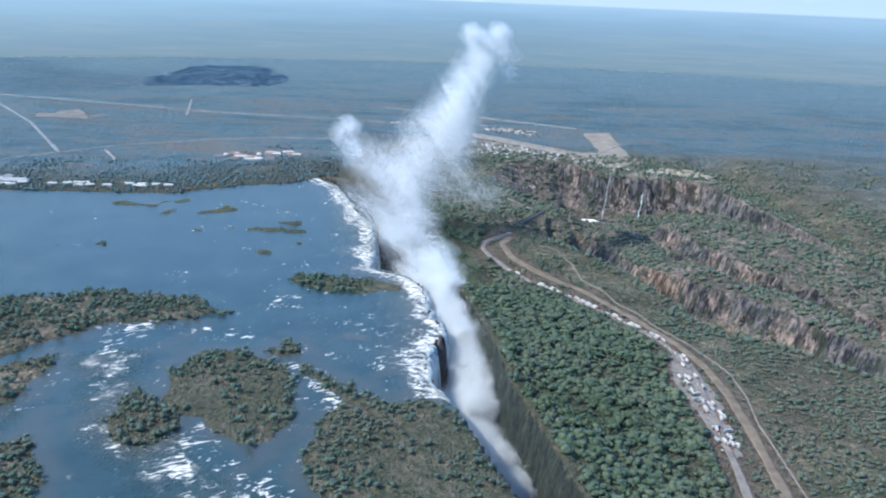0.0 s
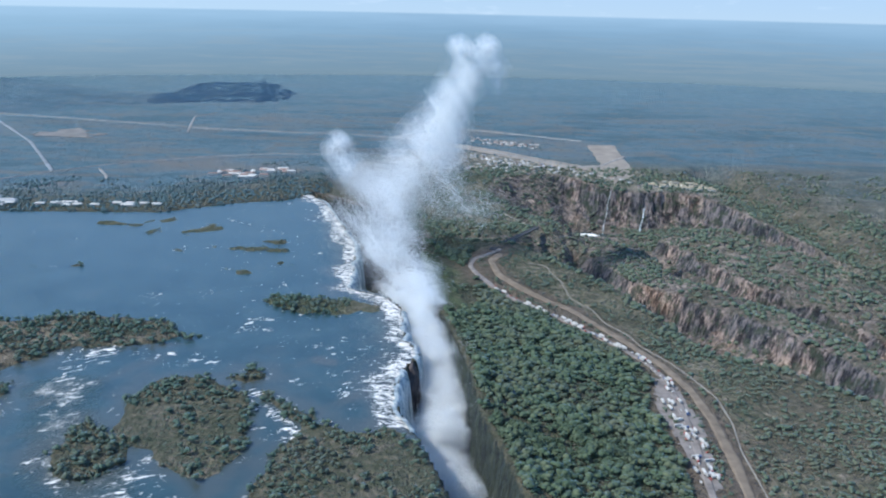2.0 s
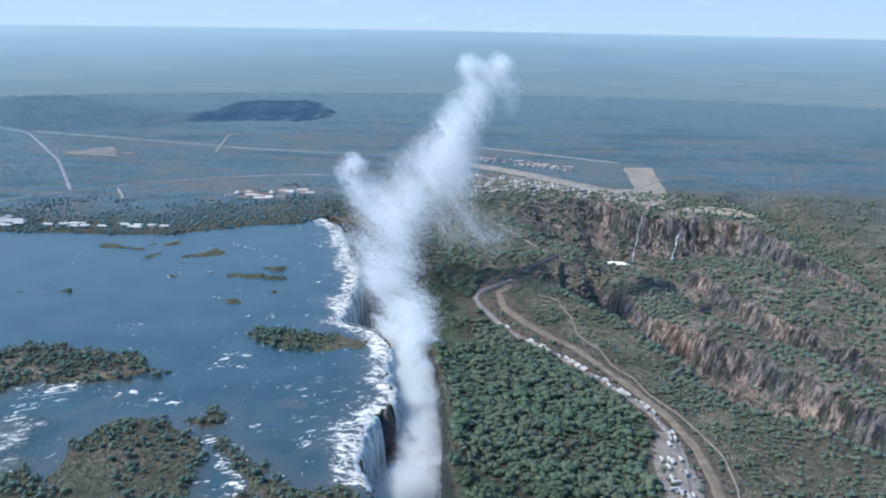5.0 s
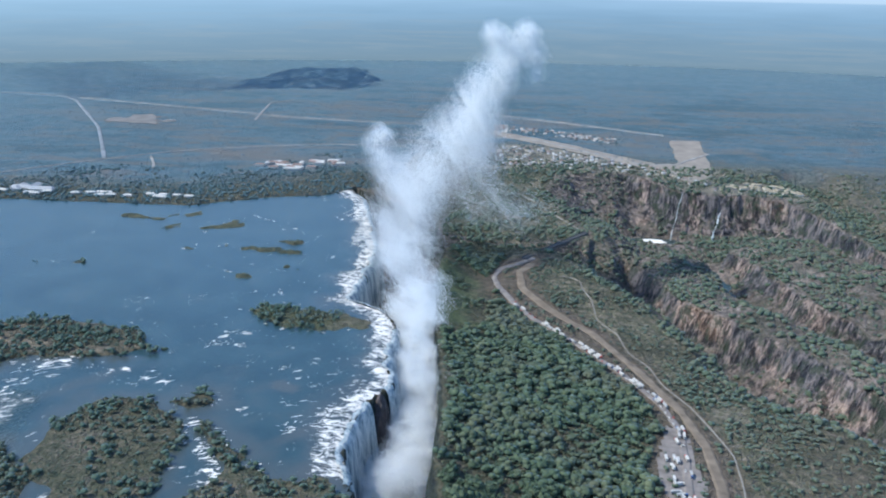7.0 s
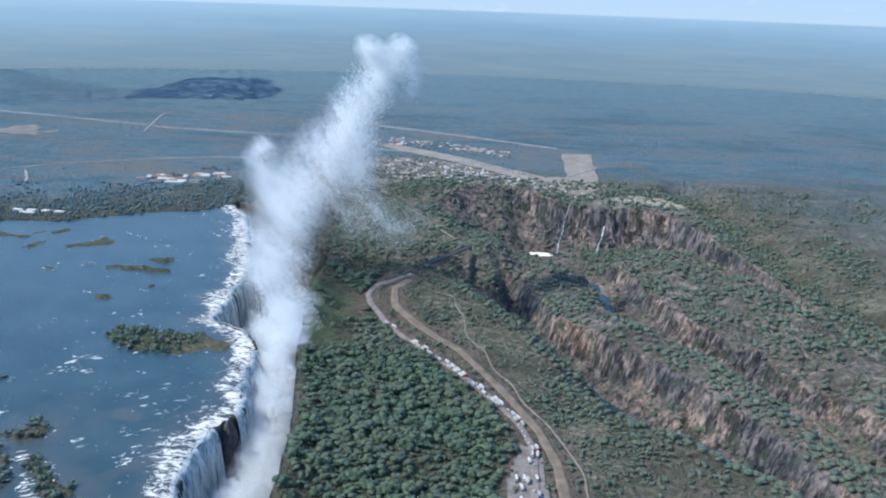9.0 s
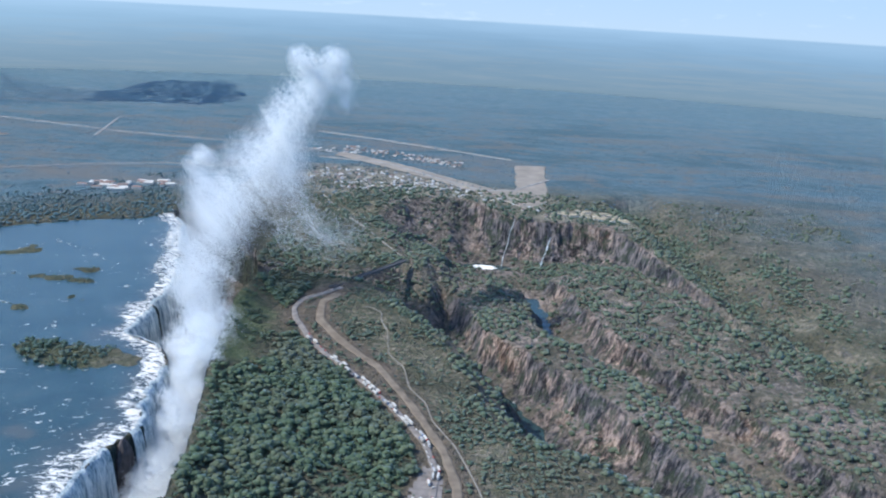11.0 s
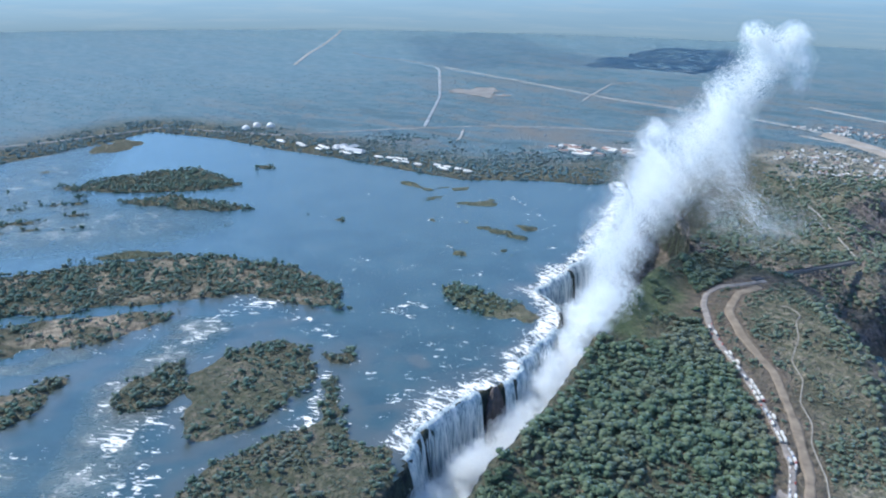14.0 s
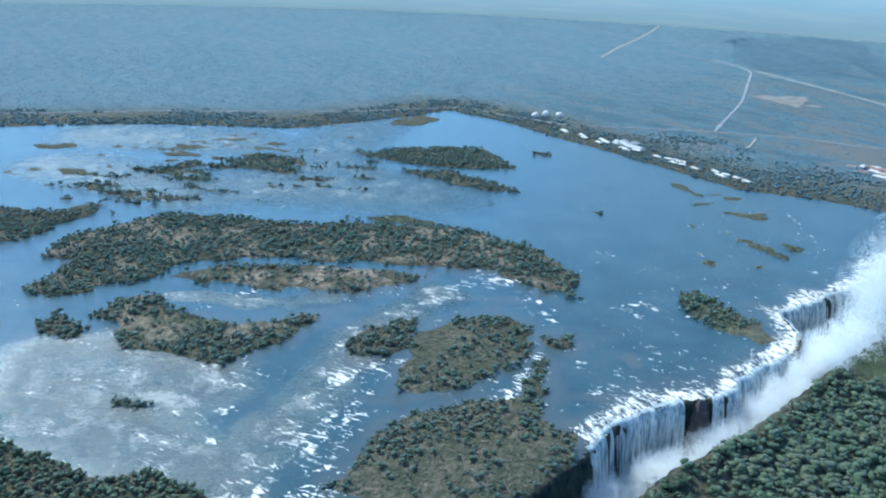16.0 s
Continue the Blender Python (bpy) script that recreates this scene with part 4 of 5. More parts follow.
# islands
x, y, rng = spots(-1400, 110, 380, 1860, 7.6, 104)
d = island_depth(x, y)
sandy = step(0, 20, inside(x, y, ISLANDS["sandy"]))
brink = step(-10, 20, inside(x, y, ISLANDS["brink"]))
keep = (d > 2) & (chasm(x, y) < -6)
rocky = np.maximum(brink, step(-8, 8, inside(x, y, ISLANDS["round"])) * step(1090, 1000, y))
keep &= (inside(x, y, ISLANDS["lip"]) < -20) | (x < -105)
keep &= rng.random(len(x)) < 0.86 - 0.5 * sandy - 0.6 * step(0.05, 0.4, sandiness(x, y)) - 0.55 * rocky * step(-0.1, 0.25, fbm(x, y, 70, 3, 171))
x, y = x[keep], y[keep]
reedy = step(0, 4, islets(x, y))
r = (2.2 + 5.6 * np.random.default_rng(4).random(len(x)) ** 1.5) * (1 - 0.15 * brink[keep]) * (1 - 0.5 * reedy * (x > -850))
woods("island_trees", "dark green trees crowding the river islands", x, y, r * 1.2, r * 0.95, 2, 8, ISLELEAF, 9)

# low shrubs on the bare rock of the islands by the lip
x, y, rng = spots(-420, 110, 640, 1130, 5.2, 114)
keep = (island_depth(x, y) > 1) & (chasm(x, y) < -4) & (rng.random(len(x)) < 0.4 - 0.9 * fbm(x, y, 26, 3, 172))
x, y = x[keep], y[keep]
r = np.random.default_rng(14).uniform(0.8, 2.4, len(x))
woods("island_shrubs", "low olive shrubs on brown river rock", x, y, r, r * 0.8, 2, 18, BUSH)

# the far shore's belt of trees, and the near bank
x, y, rng = spots(-2500, -250, 300, 2900, 9.0, 105)
d = -inside(x, y, RIVER)
keep = (d > 2) & (d < np.interp(x, [-1800, -1300, -900], [150, 230, 400]) + 140 * fbm(x, y, 200, 3, 180)) & (x < rim_x(np.minimum(y, 2300)) - 5) & (y > 600) & (x + y > -1700)
keep &= rng.random(len(x)) < 0.8 - 0.75 * (d / 380) - 0.95 * fbm(x, y, 75, 4, 181)
x, y = x[keep], y[keep]
r = 2.4 + 4.2 * np.random.default_rng(5).random(len(x)) ** 2
woods("shore_trees", "belt of haze-tinted dark trees along the far shore", x, y, r * 1.1, r * 0.8, 1, 9, SHORELEAF, 9)
x, y, rng = spots(-620, 60, 200, 580, 8.5, 106)
d = -inside(x, y, RIVER)
keep = (d > 3) & (d < 220)
x, y = x[keep], y[keep]
r = np.random.default_rng(6).uniform(3.5, 7.0, len(x))
woods("bank_trees", "dark green trees on the near river bank", x, y, r, r * 1.15, 3, 10, LEAF, 9)

# open bush towards the plain
x, y, rng = spots(-3400, 2600, 300, 4200, 27, 107)
d = -inside(x, y, RIVER)
field_in = inside(x, y, [(350, 2700), (517, 2770), (540, 3200), (650, 3240), (600, 2500), (440, 2560)])
keep = (d > 120) & (np.hypot(x - 330, y - 180) < 3900) & (rng.random(len(x)) < 0.5 - 0.6 * fbm(x, y, 320, 4, 190)) & (field_in < 4) & (land(x, y) > -20)
keep &= (y > 2560) | (x < -300 - 0.1 * y) | (x > 800) & (outside(x, y, FAR_TOP_LAND, 0) < -60)
x, y = x[keep], y[keep]
r = np.random.default_rng(7).uniform(2.0, 6.0, len(x))
woods("open_bush", "scattered grey-green haze-tinted trees over the dry plain", x, y, r, r * 0.28, 1, 11, FARLEAF)


# trees between the houses of the town
x, y, rng = spots(-200, 900, 2420, 3320, 15, 108)
d = np.maximum(inside(x, y, TOWN), inside(x, y, [(-200, 3290), (-60, 3440), (220, 3310), (390, 3210), (345, 3100), (90, 3220)]))
keep = (d > -30) & (outside(x, y, FAR_TOP_LAND, 0) < -8) & (rng.random(len(x)) < 0.42 - 0.5 * fbm(x, y, 70, 3, 191))
x, y = x[keep], y[keep]
r = np.random.default_rng(17).uniform(1.8, 4.6, len(x))
woods("town_trees", "small haze-tinted green trees among the houses", x, y, r, r * 0.9, 1, 12, SHORELEAF, 5)


# single trees at the near rim of the forest
def tree(kind):
    ob = thing("tree", "broad dark green forest tree on the gorge rim", "tree", "trees of the rain forest")
    rng = np.random.default_rng(300 + kind)
    bm = bmesh.new()
    for k in range(4):
        a = k * 1.7 + kind
        foot = Vector((0, 0, 0 if k == 0 else 0.28))
        tip = Vector((0, 0, 0.75)) if k == 0 else Vector((0.4 * math.cos(a), 0.4 * math.sin(a), 0.8))
        way = tip - foot
        m = Matrix.Translation((foot + tip) / 2) @ way.to_track_quat("Z", "Y").to_matrix().to_4x4()
        w = 0.07 if k == 0 else 0.035
        bmesh.ops.create_cone(bm, cap_ends=True, segments=6, radius1=w, radius2=w * 0.45, depth=way.length, matrix=m)
    part("trunk", bm, BARK, ob)
    v, f = clump(9, rng, 24)
    v[:, 2] += 0.12
    me = mesh_of("crown", v, f, 1.0)
    me.materials.append(LEAF)
    new("crown", me).parent = ob
    return ob


x, y, r, near = FOREST
kinds = [tree(k) for k in range(6)]
rng = np.random.default_rng(77)
for k, (px, py, pr) in enumerate(zip(x[near], y[near], r[near])):
    m = pose(px * U, py * U, float(land(px, py)) * U - 0.2, 0, 0, rng.uniform(0, 360)) @ Matrix.Scale(pr * U * 1.1, 4)
    if k < 6:
        kinds[k].matrix_basis = m
    else:
        copy_thing(kinds[k % 6], pose(0, 0, 0)).matrix_basis = m


# ---- the falls ----
SLY = np.arange(900.0, 2300.0, 1.0)
SLX = np.interp(SLY, LY, LX)
for _ in range(3):
    SLX = np.convolve(np.pad(SLX, 6, mode="edge"), np.ones(13) / 13, "valid")
SLN = np.gradient(SLX, SLY)


def curtain(label, y0, y1, seed, base=-98.0):
    """Falling water along the lip from y0 to y1: a row of strands with dark rock showing between them."""
    rng = random.Random(seed)
    fall = thing("waterfall", label, "waterfall", "curtains of the great falls")
    a = y0
    while a < y1 - 3:
        b = min(y1, a + rng.uniform(9, 30))
        n = max(6, int((b - a) / 1.1))
        ys = np.linspace(a, b, n)
        xs = np.interp(ys, SLY, SLX)
        lean = np.interp(ys, SLY, SLN)
        nx, ny = 1 / np.hypot(1, lean), -lean / np.hypot(1, lean)
        run = ys * 1.2
        levels = np.array([0.9, 0.4, -2, -7, -16, -30, -48, -70, base])
        out = np.array([-5, -1, 2.0, 4.0, 6.5, 8.5, 10.5, 12.5, 14.5])
        edge = np.minimum(np.arange(n), np.arange(n)[::-1]) / max(1, n / 2)
        push = 0.0
        V = []
        for k, (z, o) in enumerate(zip(levels, out)):
            deep = k / (len(levels) - 1)
            wob = 2.4 * fbm(run, run * 0 + z * 0.02, 6, 3, 401) * (0.5 + 1.4 * deep) + 2.2 * np.abs(fbm(run, run * 0, 3.5, 2, 402))
            lipw = push + 8.0 * fbm(run, run * 0, 26, 4, 403)
            V.append(np.stack([xs + nx * (o + wob + lipw), ys + ny * (o + wob + lipw), np.full(n, z) + (0.8 * fbm(run, run * 0 + 9, 4, 2, 404) if k < 2 else 0)], 1))
        V = np.concatenate(V)
        i = np.arange(len(levels) * n).reshape(len(levels), n)
        F = np.stack([i[:-1, :-1].ravel(), i[1:, :-1].ravel(), i[1:, 1:].ravel(), i[:-1, 1:].ravel()], 1)
        me = mesh_of("cascade", V, F)
        smooth(me)
        me.materials.append(FALL)
        new("cascade", me).parent = fall
        a = b
    return fall


curtain("broad white curtain of falling water beside a dark buttress", 984, 1166, 1)
curtain("narrow white curtain of water next to a rock buttress", 1206, 1272, 2)
curtain("white falls half hidden by rising spray", 1273, 1406, 3)
curtain("white curtain of water at the bend of the lip", 1470, 1640, 4)
curtain("long row of white falls along the far lip", 1650, 1930, 5)
curtain("distant white falls at the head of the chasm", 1960, 2240, 6)


def buttress():
    bm = bmesh.new()
    bmesh.ops.create_icosphere(bm, subdivisions=4, radius=1.0)
    for v in bm.verts:
        q = v.co.copy()
        k = 1 + 0.34 * noise.noise(Vector((q.x * 3, q.y * 3, q.z * 1.2))) + 0.1 * noise.noise(Vector((q.x * 9, q.y * 9, q.z * 2)))
        taper = 1.0 - 0.35 * max(0.0, q.z)
        v.co = Vector((q.x * 13 * k * taper, q.y * 20 * k * taper, max(-1, q.z * 1.02 + 0.12 * noise.noise(Vector((q.x * 5, q.y * 5, 3)))) * 50)) * U
    for f in bm.faces:
        f.smooth = True
    ob = part("rock_buttress", bm, ROCK)
    ob.location = Vector((14, 1190, -50)) * U
    return tagged(ob, "dark wet basalt buttress standing between two falls", "rock")


buttress()


def thread(x0, y0, z0, x1, y1, z1, w):
    n = 26
    rng = np.random.default_rng(int(x0))
    V = []
    for k in range(n):
        s = k / (n - 1)
        ww = w * (0.25 + 0.9 * rng.random()) * (0.6 + 0.5 * s)
        px, py = x0 + (x1 - x0) * s, y0 + (y1 - y0) * s
        pz = max(z0 + (z1 - z0) * s, float(land(px, py)) + 1.5)
        wob = 1.1 * math.sin(k * 0.55 + x0)
        V += [(px + wob - ww, py, pz), (px + wob, py - 2.5, pz + 0.8), (px + wob + ww, py, pz)]
    F = [(3 * k + j, 3 * k + 3 + j, 3 * k + 4 + j, 3 * k + 1 + j) for k in range(n - 1) for j in (0, 1)]
    me = mesh_of("thin_waterfall", np.array(V), np.array(F))
    me.materials.append(FALL)
    return tagged(new("thin_waterfall", me), "thin white thread of water down the far gorge wall", "waterfall", "thin falls on the far wall")


thread(624, 2538, -62, 590, 2440, -132, 3.0)
thread(522, 2556, -24, 492, 2470, -136, 1.4)

# ---- spray: countless drops drifting up out of the chasm ----
PUFFS = [(122, 850, -86, 28, 12), (106, 910, -82, 34, 28), (90, 970, -80, 38, 38), (78, 1030, -80, 40, 27), (70, 1090, -68, 46, 31.5), (64, 1150, -58, 48, 33.8), (60, 1210, -56, 42, 33.8), (50, 1280, -46, 44, 33.8), (40, 1350, -34, 44, 33.8), (28, 1420, -22, 46, 33.8), (12, 1490, -8, 46, 22), (-6, 1560, 10, 50, 18), (-44, 1640, 34, 62, 18), (-60, 1720, 58, 74, 19), (-68, 1800, 82, 80, 18), (-80, 1890, 94, 82, 17), (-106, 1980, 90, 78, 13), (-150, 2070, 88, 70, 14), (-195, 2150, 88, 60, 10), (-235, 2230, 94, 50, 7), (-258, 2290, 122, 38, 4.5), (-236, 2280, 142, 30, 2.4),
         (-50, 1810, 138, 82.1, 15), (-24, 1840, 178, 77.8, 15), (4, 1860, 216, 73.4, 14), (30, 1875, 252, 64.8, 12), (48, 1892, 288, 56.2, 10), (70, 1912, 324, 49.7, 8), (92, 1936, 358, 43.2, 6), (104, 1950, 388, 36.7, 4), (76, 1942, 402, 30.2, 2.8), (134, 1965, 410, 30.2, 2.6), (150, 1960, 370, 32.4, 2), (156, 1955, 332, 25.9, 0.8),
         (30, 1950, 150, 64, 5), (40, 1980, 106, 48, 1.4), (10, 1990, 60, 54, 2), (40, 1925, 195, 58, 6), (56, 1925, 236, 50, 5), (60, 2040, 70, 40, 0.8), (58, 1000, -66, 42, 34), (62, 1075, -52, 42, 34), (40, 1010, -84, 34, 30), (60, 1540, -10, 34, 0.5), (96, 1250, -10, 36, 1.4), (110, 1120, -20, 34, 1.2), (60, 2060, 40, 80, 7), (95, 2090, -15, 70, 5), (130, 2110, 10, 80, 4.5), (120, 1990, -20, 70, 3.5), (52, 1050, -82, 38, 34), (44, 1120, -76, 40, 36), (44, 1190, -66, 38, 30), (34, 1250, -58, 40, 28), (20, 1320, -48, 40, 24), (6, 1400, -36, 40, 22), (-20, 1500, -30, 40, 14), (-50, 1600, -20, 46, 12), (-84, 1700, -6, 52, 9), (-104, 1790, 4, 56, 9), (-130, 1880, 10, 56, 8), (-165, 1970, 14, 52, 6), (-205, 2060, 16, 48, 3)]


def swirl(p):
    for k, (size, amp) in enumerate(((60, 13), (26, 9), (12, 5))):
        for a in range(3):
            b, d = (a + 1) % 3, (a + 2) % 3
            p[:, a] += amp * fbm(p[:, b] + 0.6 * p[:, a], p[:, d], size, 2, 500 + 10 * k + a)
    return p


def plume(total, seed):
    rng = np.random.default_rng(seed)
    w = np.array([p[4] * (1.7 if p[2] > 130 else 1.0) for p in PUFFS], float)
    pick = rng.choice(len(PUFFS), total, p=w / w.sum())
    pr = np.array([p[3] * (1.12 if p[2] > 130 else 1.0) for p in PUFFS], float)[pick][:, None]
    pc = np.array([p[:3] for p in PUFFS], float)[pick]
    g = rng.normal(0, 1, (total, 3))
    g /= np.linalg.norm(g, axis=1, keepdims=True)
    out = rng.random((total, 1)) ** 0.58 + np.abs(rng.normal(0, 0.08, (total, 1)))
    p = swirl(pc + g * out * pr * np.array([0.92, 1.15, 0.97]))
    thick = step(0.12, 0.5, vnoise(p[:, 0] / 19 + p[:, 2] / 33, p[:, 1] / 23 + p[:, 2] / 19, 600))
    some = rng.random(total) < 0.45 + 0.55 * thick
    dens = (w[pick] / pr[:, 0] ** 3)[some]
    p, out = p[some], out[some, 0]
    keep = p[:, 2] > -99
    ins = chasm(p[:, 0], p[:, 1])
    keep &= (p[:, 2] > 3) | (ins > 0)
    p, out, dens = p[keep], out[keep], dens[keep]
    n = len(p)
    size = rng.uniform(0.5, 1.05, n) * np.clip((dens / np.median(dens)) ** 0.3, 0.55, 1.15) * np.interp(out, [0.6, 1.05], [1.1, 0.6]) * np.interp(p[:, 1], [900, 1300, 1700, 1900], [1.0, 1.3, 1.75, 1.9])
    t = rng.normal(0, 1, (n, 3, 3))
    t /= np.linalg.norm(t, axis=2, keepdims=True)
    V = (p[:, None] + t * size[:, None, None]).reshape(-1, 3)
    F = np.arange(n * 3).reshape(-1, 3)
    me = mesh_of("spray", V, F)
    me.materials.append(SPRAY)
    return tagged(new("spray", me), "tall white column of drifting spray over the chasm", "spray", kind="stuff")


plume(1750000, 9)


# ---- roads and tracks ----
def ribbon(name, pts, width, material, label, lift=0.8, bow=3):
    """A strip laid on the land along a smoothed line."""
    p = np.array(pts, float)
    d = np.concatenate([[0], np.cumsum(np.hypot(*np.diff(p, axis=0).T))])
    s = np.arange(0, d[-1], 6.0)
    px, py = np.interp(s, d, p[:, 0]), np.interp(s, d, p[:, 1])
    for _ in range(bow):
        px[1:-1], py[1:-1] = (px[:-2] + 2 * px[1:-1] + px[2:]) / 4, (py[:-2] + 2 * py[1:-1] + py[2:]) / 4
    gx_, gy_ = np.gradient(px), np.gradient(py)
    L = np.hypot(gx_, gy_)
    nx, ny = -gy_ / L, gx_ / L
    cols = []
    for o in (-1, -0.92, -0.45, 0, 0.45, 0.92, 1):
        w = width / 2 * o * (1 + 0.4 * fbm(s, s * 0 + 3 * (o > 0), 30, 4, 700))
        X, Y = px + nx * w, py + ny * w
        cols.append(np.stack([X, Y, land(X, Y) + (lift if abs(o) < 1 else -0.8)], 1))
    V = np.concatenate(cols)
    n = len(s)
    i = np.arange(7 * n).reshape(7, n)
    F = np.stack([i[:-1, :-1].ravel(), i[:-1, 1:].ravel(), i[1:, 1:].ravel(), i[1:, :-1].ravel()], 1)
    me = mesh_of(name, V, F)
    smooth(me)
    me.materials.append(material)
    return tagged(new(name, me), label, "road", kind="structure")


ribbon("road", ROADS["road"], 11, ASPHALT, "worn grey tar road to the border bridge")
ribbon("railway", ROADS["rail"], 15, RAIL, "brown railway bed beside the road", 0.6)
ribbon("footpath", ROADS["path"], 1.7, SANDY, "pale sandy footpath through the scrub", 0.7)
ribbon("track_far", [(-2620, 3850), (-2437, 3760), (-2220, 3790), (-1960, 3700), (-1868, 3610), (-1415, 3000), (-1111, 2505)], 12, FAINT, "pale dirt road across the plain", 1.5)
ribbon("track_hill", [(-2490, 3285), (-2750, 3640), (-3000, 4020), (-3350, 4510), (-3600, 4830)], 15, TRACK, "pale dirt road climbing the plain", 1.5)
ribbon("shore_road", [(-2157, 632), (-2006, 1083), (-1788, 1629), (-1727, 1960), (-1368, 2118), (-1121, 2474), (-952, 2659), (-736, 2800), (-538, 2880), (-300, 2900)], 8, TRACK, "dusty road behind the far shore", 1.5)
ribbon("pipeline_strip", [(-1900, 3700), (-1400, 3570), (-900, 3415), (-560, 3370), (-330, 3355), (-60, 3250)], 11, TRACK, "straight cleared strip through the bush", 1.5)
ribbon("town_road", [(-123, 3162), (120, 3099), (300, 2900), (429, 2762), (528, 2800), (640, 2990)], 10, TRACK, "dusty road past the town", 2.4)
ribbon("town_bypass", [(-239, 3729), (60, 3590), (532, 3320)], 10, TRACK, "pale road above the town", 2.4)
ribbon("airstrip_track", [(-958, 3295), (-1064, 3743), (-1010, 3900)], 8, TRACK, "short pale track in the bush", 1.5)
ribbon("lodge_road", [(-994, 2556), (-928, 2446), (-910, 2400)], 8, TRACK, "short pale lane to the shore", 1.5)
ribbon("river_path", [(-10, 2615), (60, 2500), (137, 2398), (210, 2270), (262, 2180)], 4, SANDY, "pale path down to the bridge", 1.2)


def field(name, poly, label, gap=14, material=FIELD, ragged=9):
    """A cleared patch of ground, laid on the land."""
    px, py = [p[0] for p in poly], [p[1] for p in poly]
    V, F = grid_mesh(name, np.arange(min(px), max(px) + gap, gap), np.arange(min(py), max(py) + gap, gap), lambda X, Y: land(X, Y) + 1.6)
    cx, cy = V[F, 0].mean(1), V[F, 1].mean(1)
    F = F[inside(cx, cy, poly) + ragged * fbm(cx, cy, 50, 4, 33) > 0]
    used = np.unique(F)
    remap = np.zeros(len(V), int)
    remap[used] = np.arange(len(used))
    me = mesh_of(name, V[used], remap[F])
    smooth(me)
    me.materials.append(material)
    return tagged(new(name, me), label, "field", kind="structure")


field("cleared_field", [(538, 3220), (642, 3230), (612, 2640), (560, 2630), (470, 2690), (340, 2810), (170, 2990), (-80, 3200), (-70, 3290), (200, 3070), (375, 2880), (470, 2790), (530, 2800)], "bare reddish-brown cleared ground by the town", 5)
field("bare_patch", [(-1481, 3151), (-1385, 3357), (-1217, 3138), (-1300, 3080)], "bare reddish patch in the bush", 9, DRYPATCH, 130)

# the lorry yard by the road
V, F = grid_mesh("yard", np.arange(350, 412, 4.0), np.arange(925, 1246, 4.0), lambda X, Y: land(X, Y) + 0.5)
cx, cy = V[F, 0].mean(1), V[F, 1].mean(1)
F = F[inside(cx, cy, YARD) + 5 * fbm(cx, cy, 14, 3, 5) > 0]
me = mesh_of("lorry_yard", V, F)
me.materials.append(ASPHALT)
tagged(new("lorry_yard", me), "dusty grey lorry park at the border post", "pavement", kind="structure")


# ---- vehicles ----
def wheels(ob, xs, half, r):
    for wx_ in xs:
        for side in (-1, 1):
            bm = bmesh.new()
            bmesh.ops.create_cone(bm, cap_ends=True, segments=10, radius1=r, radius2=r, depth=0.3, matrix=pose(wx_, side * half, r, 90))
            part("wheel", bm, RUBBER, ob)


def lorry(cab, load, label):
    ob = thing("lorry", label, "lorry", "lorries waiting at the border")
    c = part("cab", block(3.4, -1.2, 0.7, 5.6, 1.2, 3.2, 0.15), cab, ob)
    part("windscreen", block(5.55, -1.0, 2.0, 5.66, 1.0, 2.9), GLASS, c)
    part("trailer", block(-5.6, -1.25, 1.1, 3.1, 1.25, 4.0, 0.08), load, ob)
    part("chassis", block(-5.5, -0.5, 0.6, 5.2, 0.5, 1.05), RUBBER, ob)
    wheels(ob, (-4.6, -3.4, 2.0, 4.6), 1.05, 0.5)
    return ob


def car(paint, label):
    ob = thing("car", label, "car", "cars on the border road")
    part("body", block(-2.2, -0.9, 0.35, 2.2, 0.9, 0.95, 0.15), paint, ob)
    cabin = part("cabin", block(-1.5, -0.8, 0.95, 0.9, 0.8, 1.55, 0.2), paint, ob)
    part("window", block(-1.35, -0.82, 1.05, 0.75, 0.82, 1.4), GLASS, cabin)
    wheels(ob, (-1.4, 1.4), 0.85, 0.33)
    return ob


kinds = [lorry(WHITE, WHITE, "white lorry with a white box trailer on the road"), lorry(WHITE, TARP, "white lorry with a grey covered load on the road"), lorry(REDCAB, WHITE, "red-cabbed lorry with a white trailer on the road"), lorry(BLUECAB, TARP, "blue-cabbed lorry with a grey covered load"), car(WHITE, "white car waiting on the border road"), car(REDCAB, "dull red car waiting on the border road")]
rng = random.Random(12)
spotlist = []
p = np.array(ROADS["road"], float)
d = np.concatenate([[0], np.cumsum(np.hypot(*np.diff(p, axis=0).T))])
s = 560.0
while s < 1110:
    q = np.array([np.interp(s, d, p[:, k]) for k in (0, 1)])
    q2 = np.array([np.interp(s + 3, d, p[:, k]) for k in (0, 1)])
    w = (q2 - q) / np.hypot(*(q2 - q))
    busy = 1.0 if 580 < s < 860 else 0.5
    for side in (-3.2, 3.0):
        if rng.random() < busy * (0.9 if side > 0 else 0.6):
            spotlist.append((q[0] - w[1] * side, q[1] + w[0] * side, math.degrees(math.atan2(w[1], w[0])) + (180 if side < 0 else 0)))
    s += rng.uniform(13, 19)
for k in range(44):
    vy = rng.uniform(945, 1215)
    spotlist.append((float(np.interp(vy, [940, 1000, 1060, 1140, 1230], [381, 383, 386, 381, 387])) + rng.uniform(-15, 13), vy, rng.choice((88, 95, 20, 100, 270)) + rng.uniform(-8, 8)))
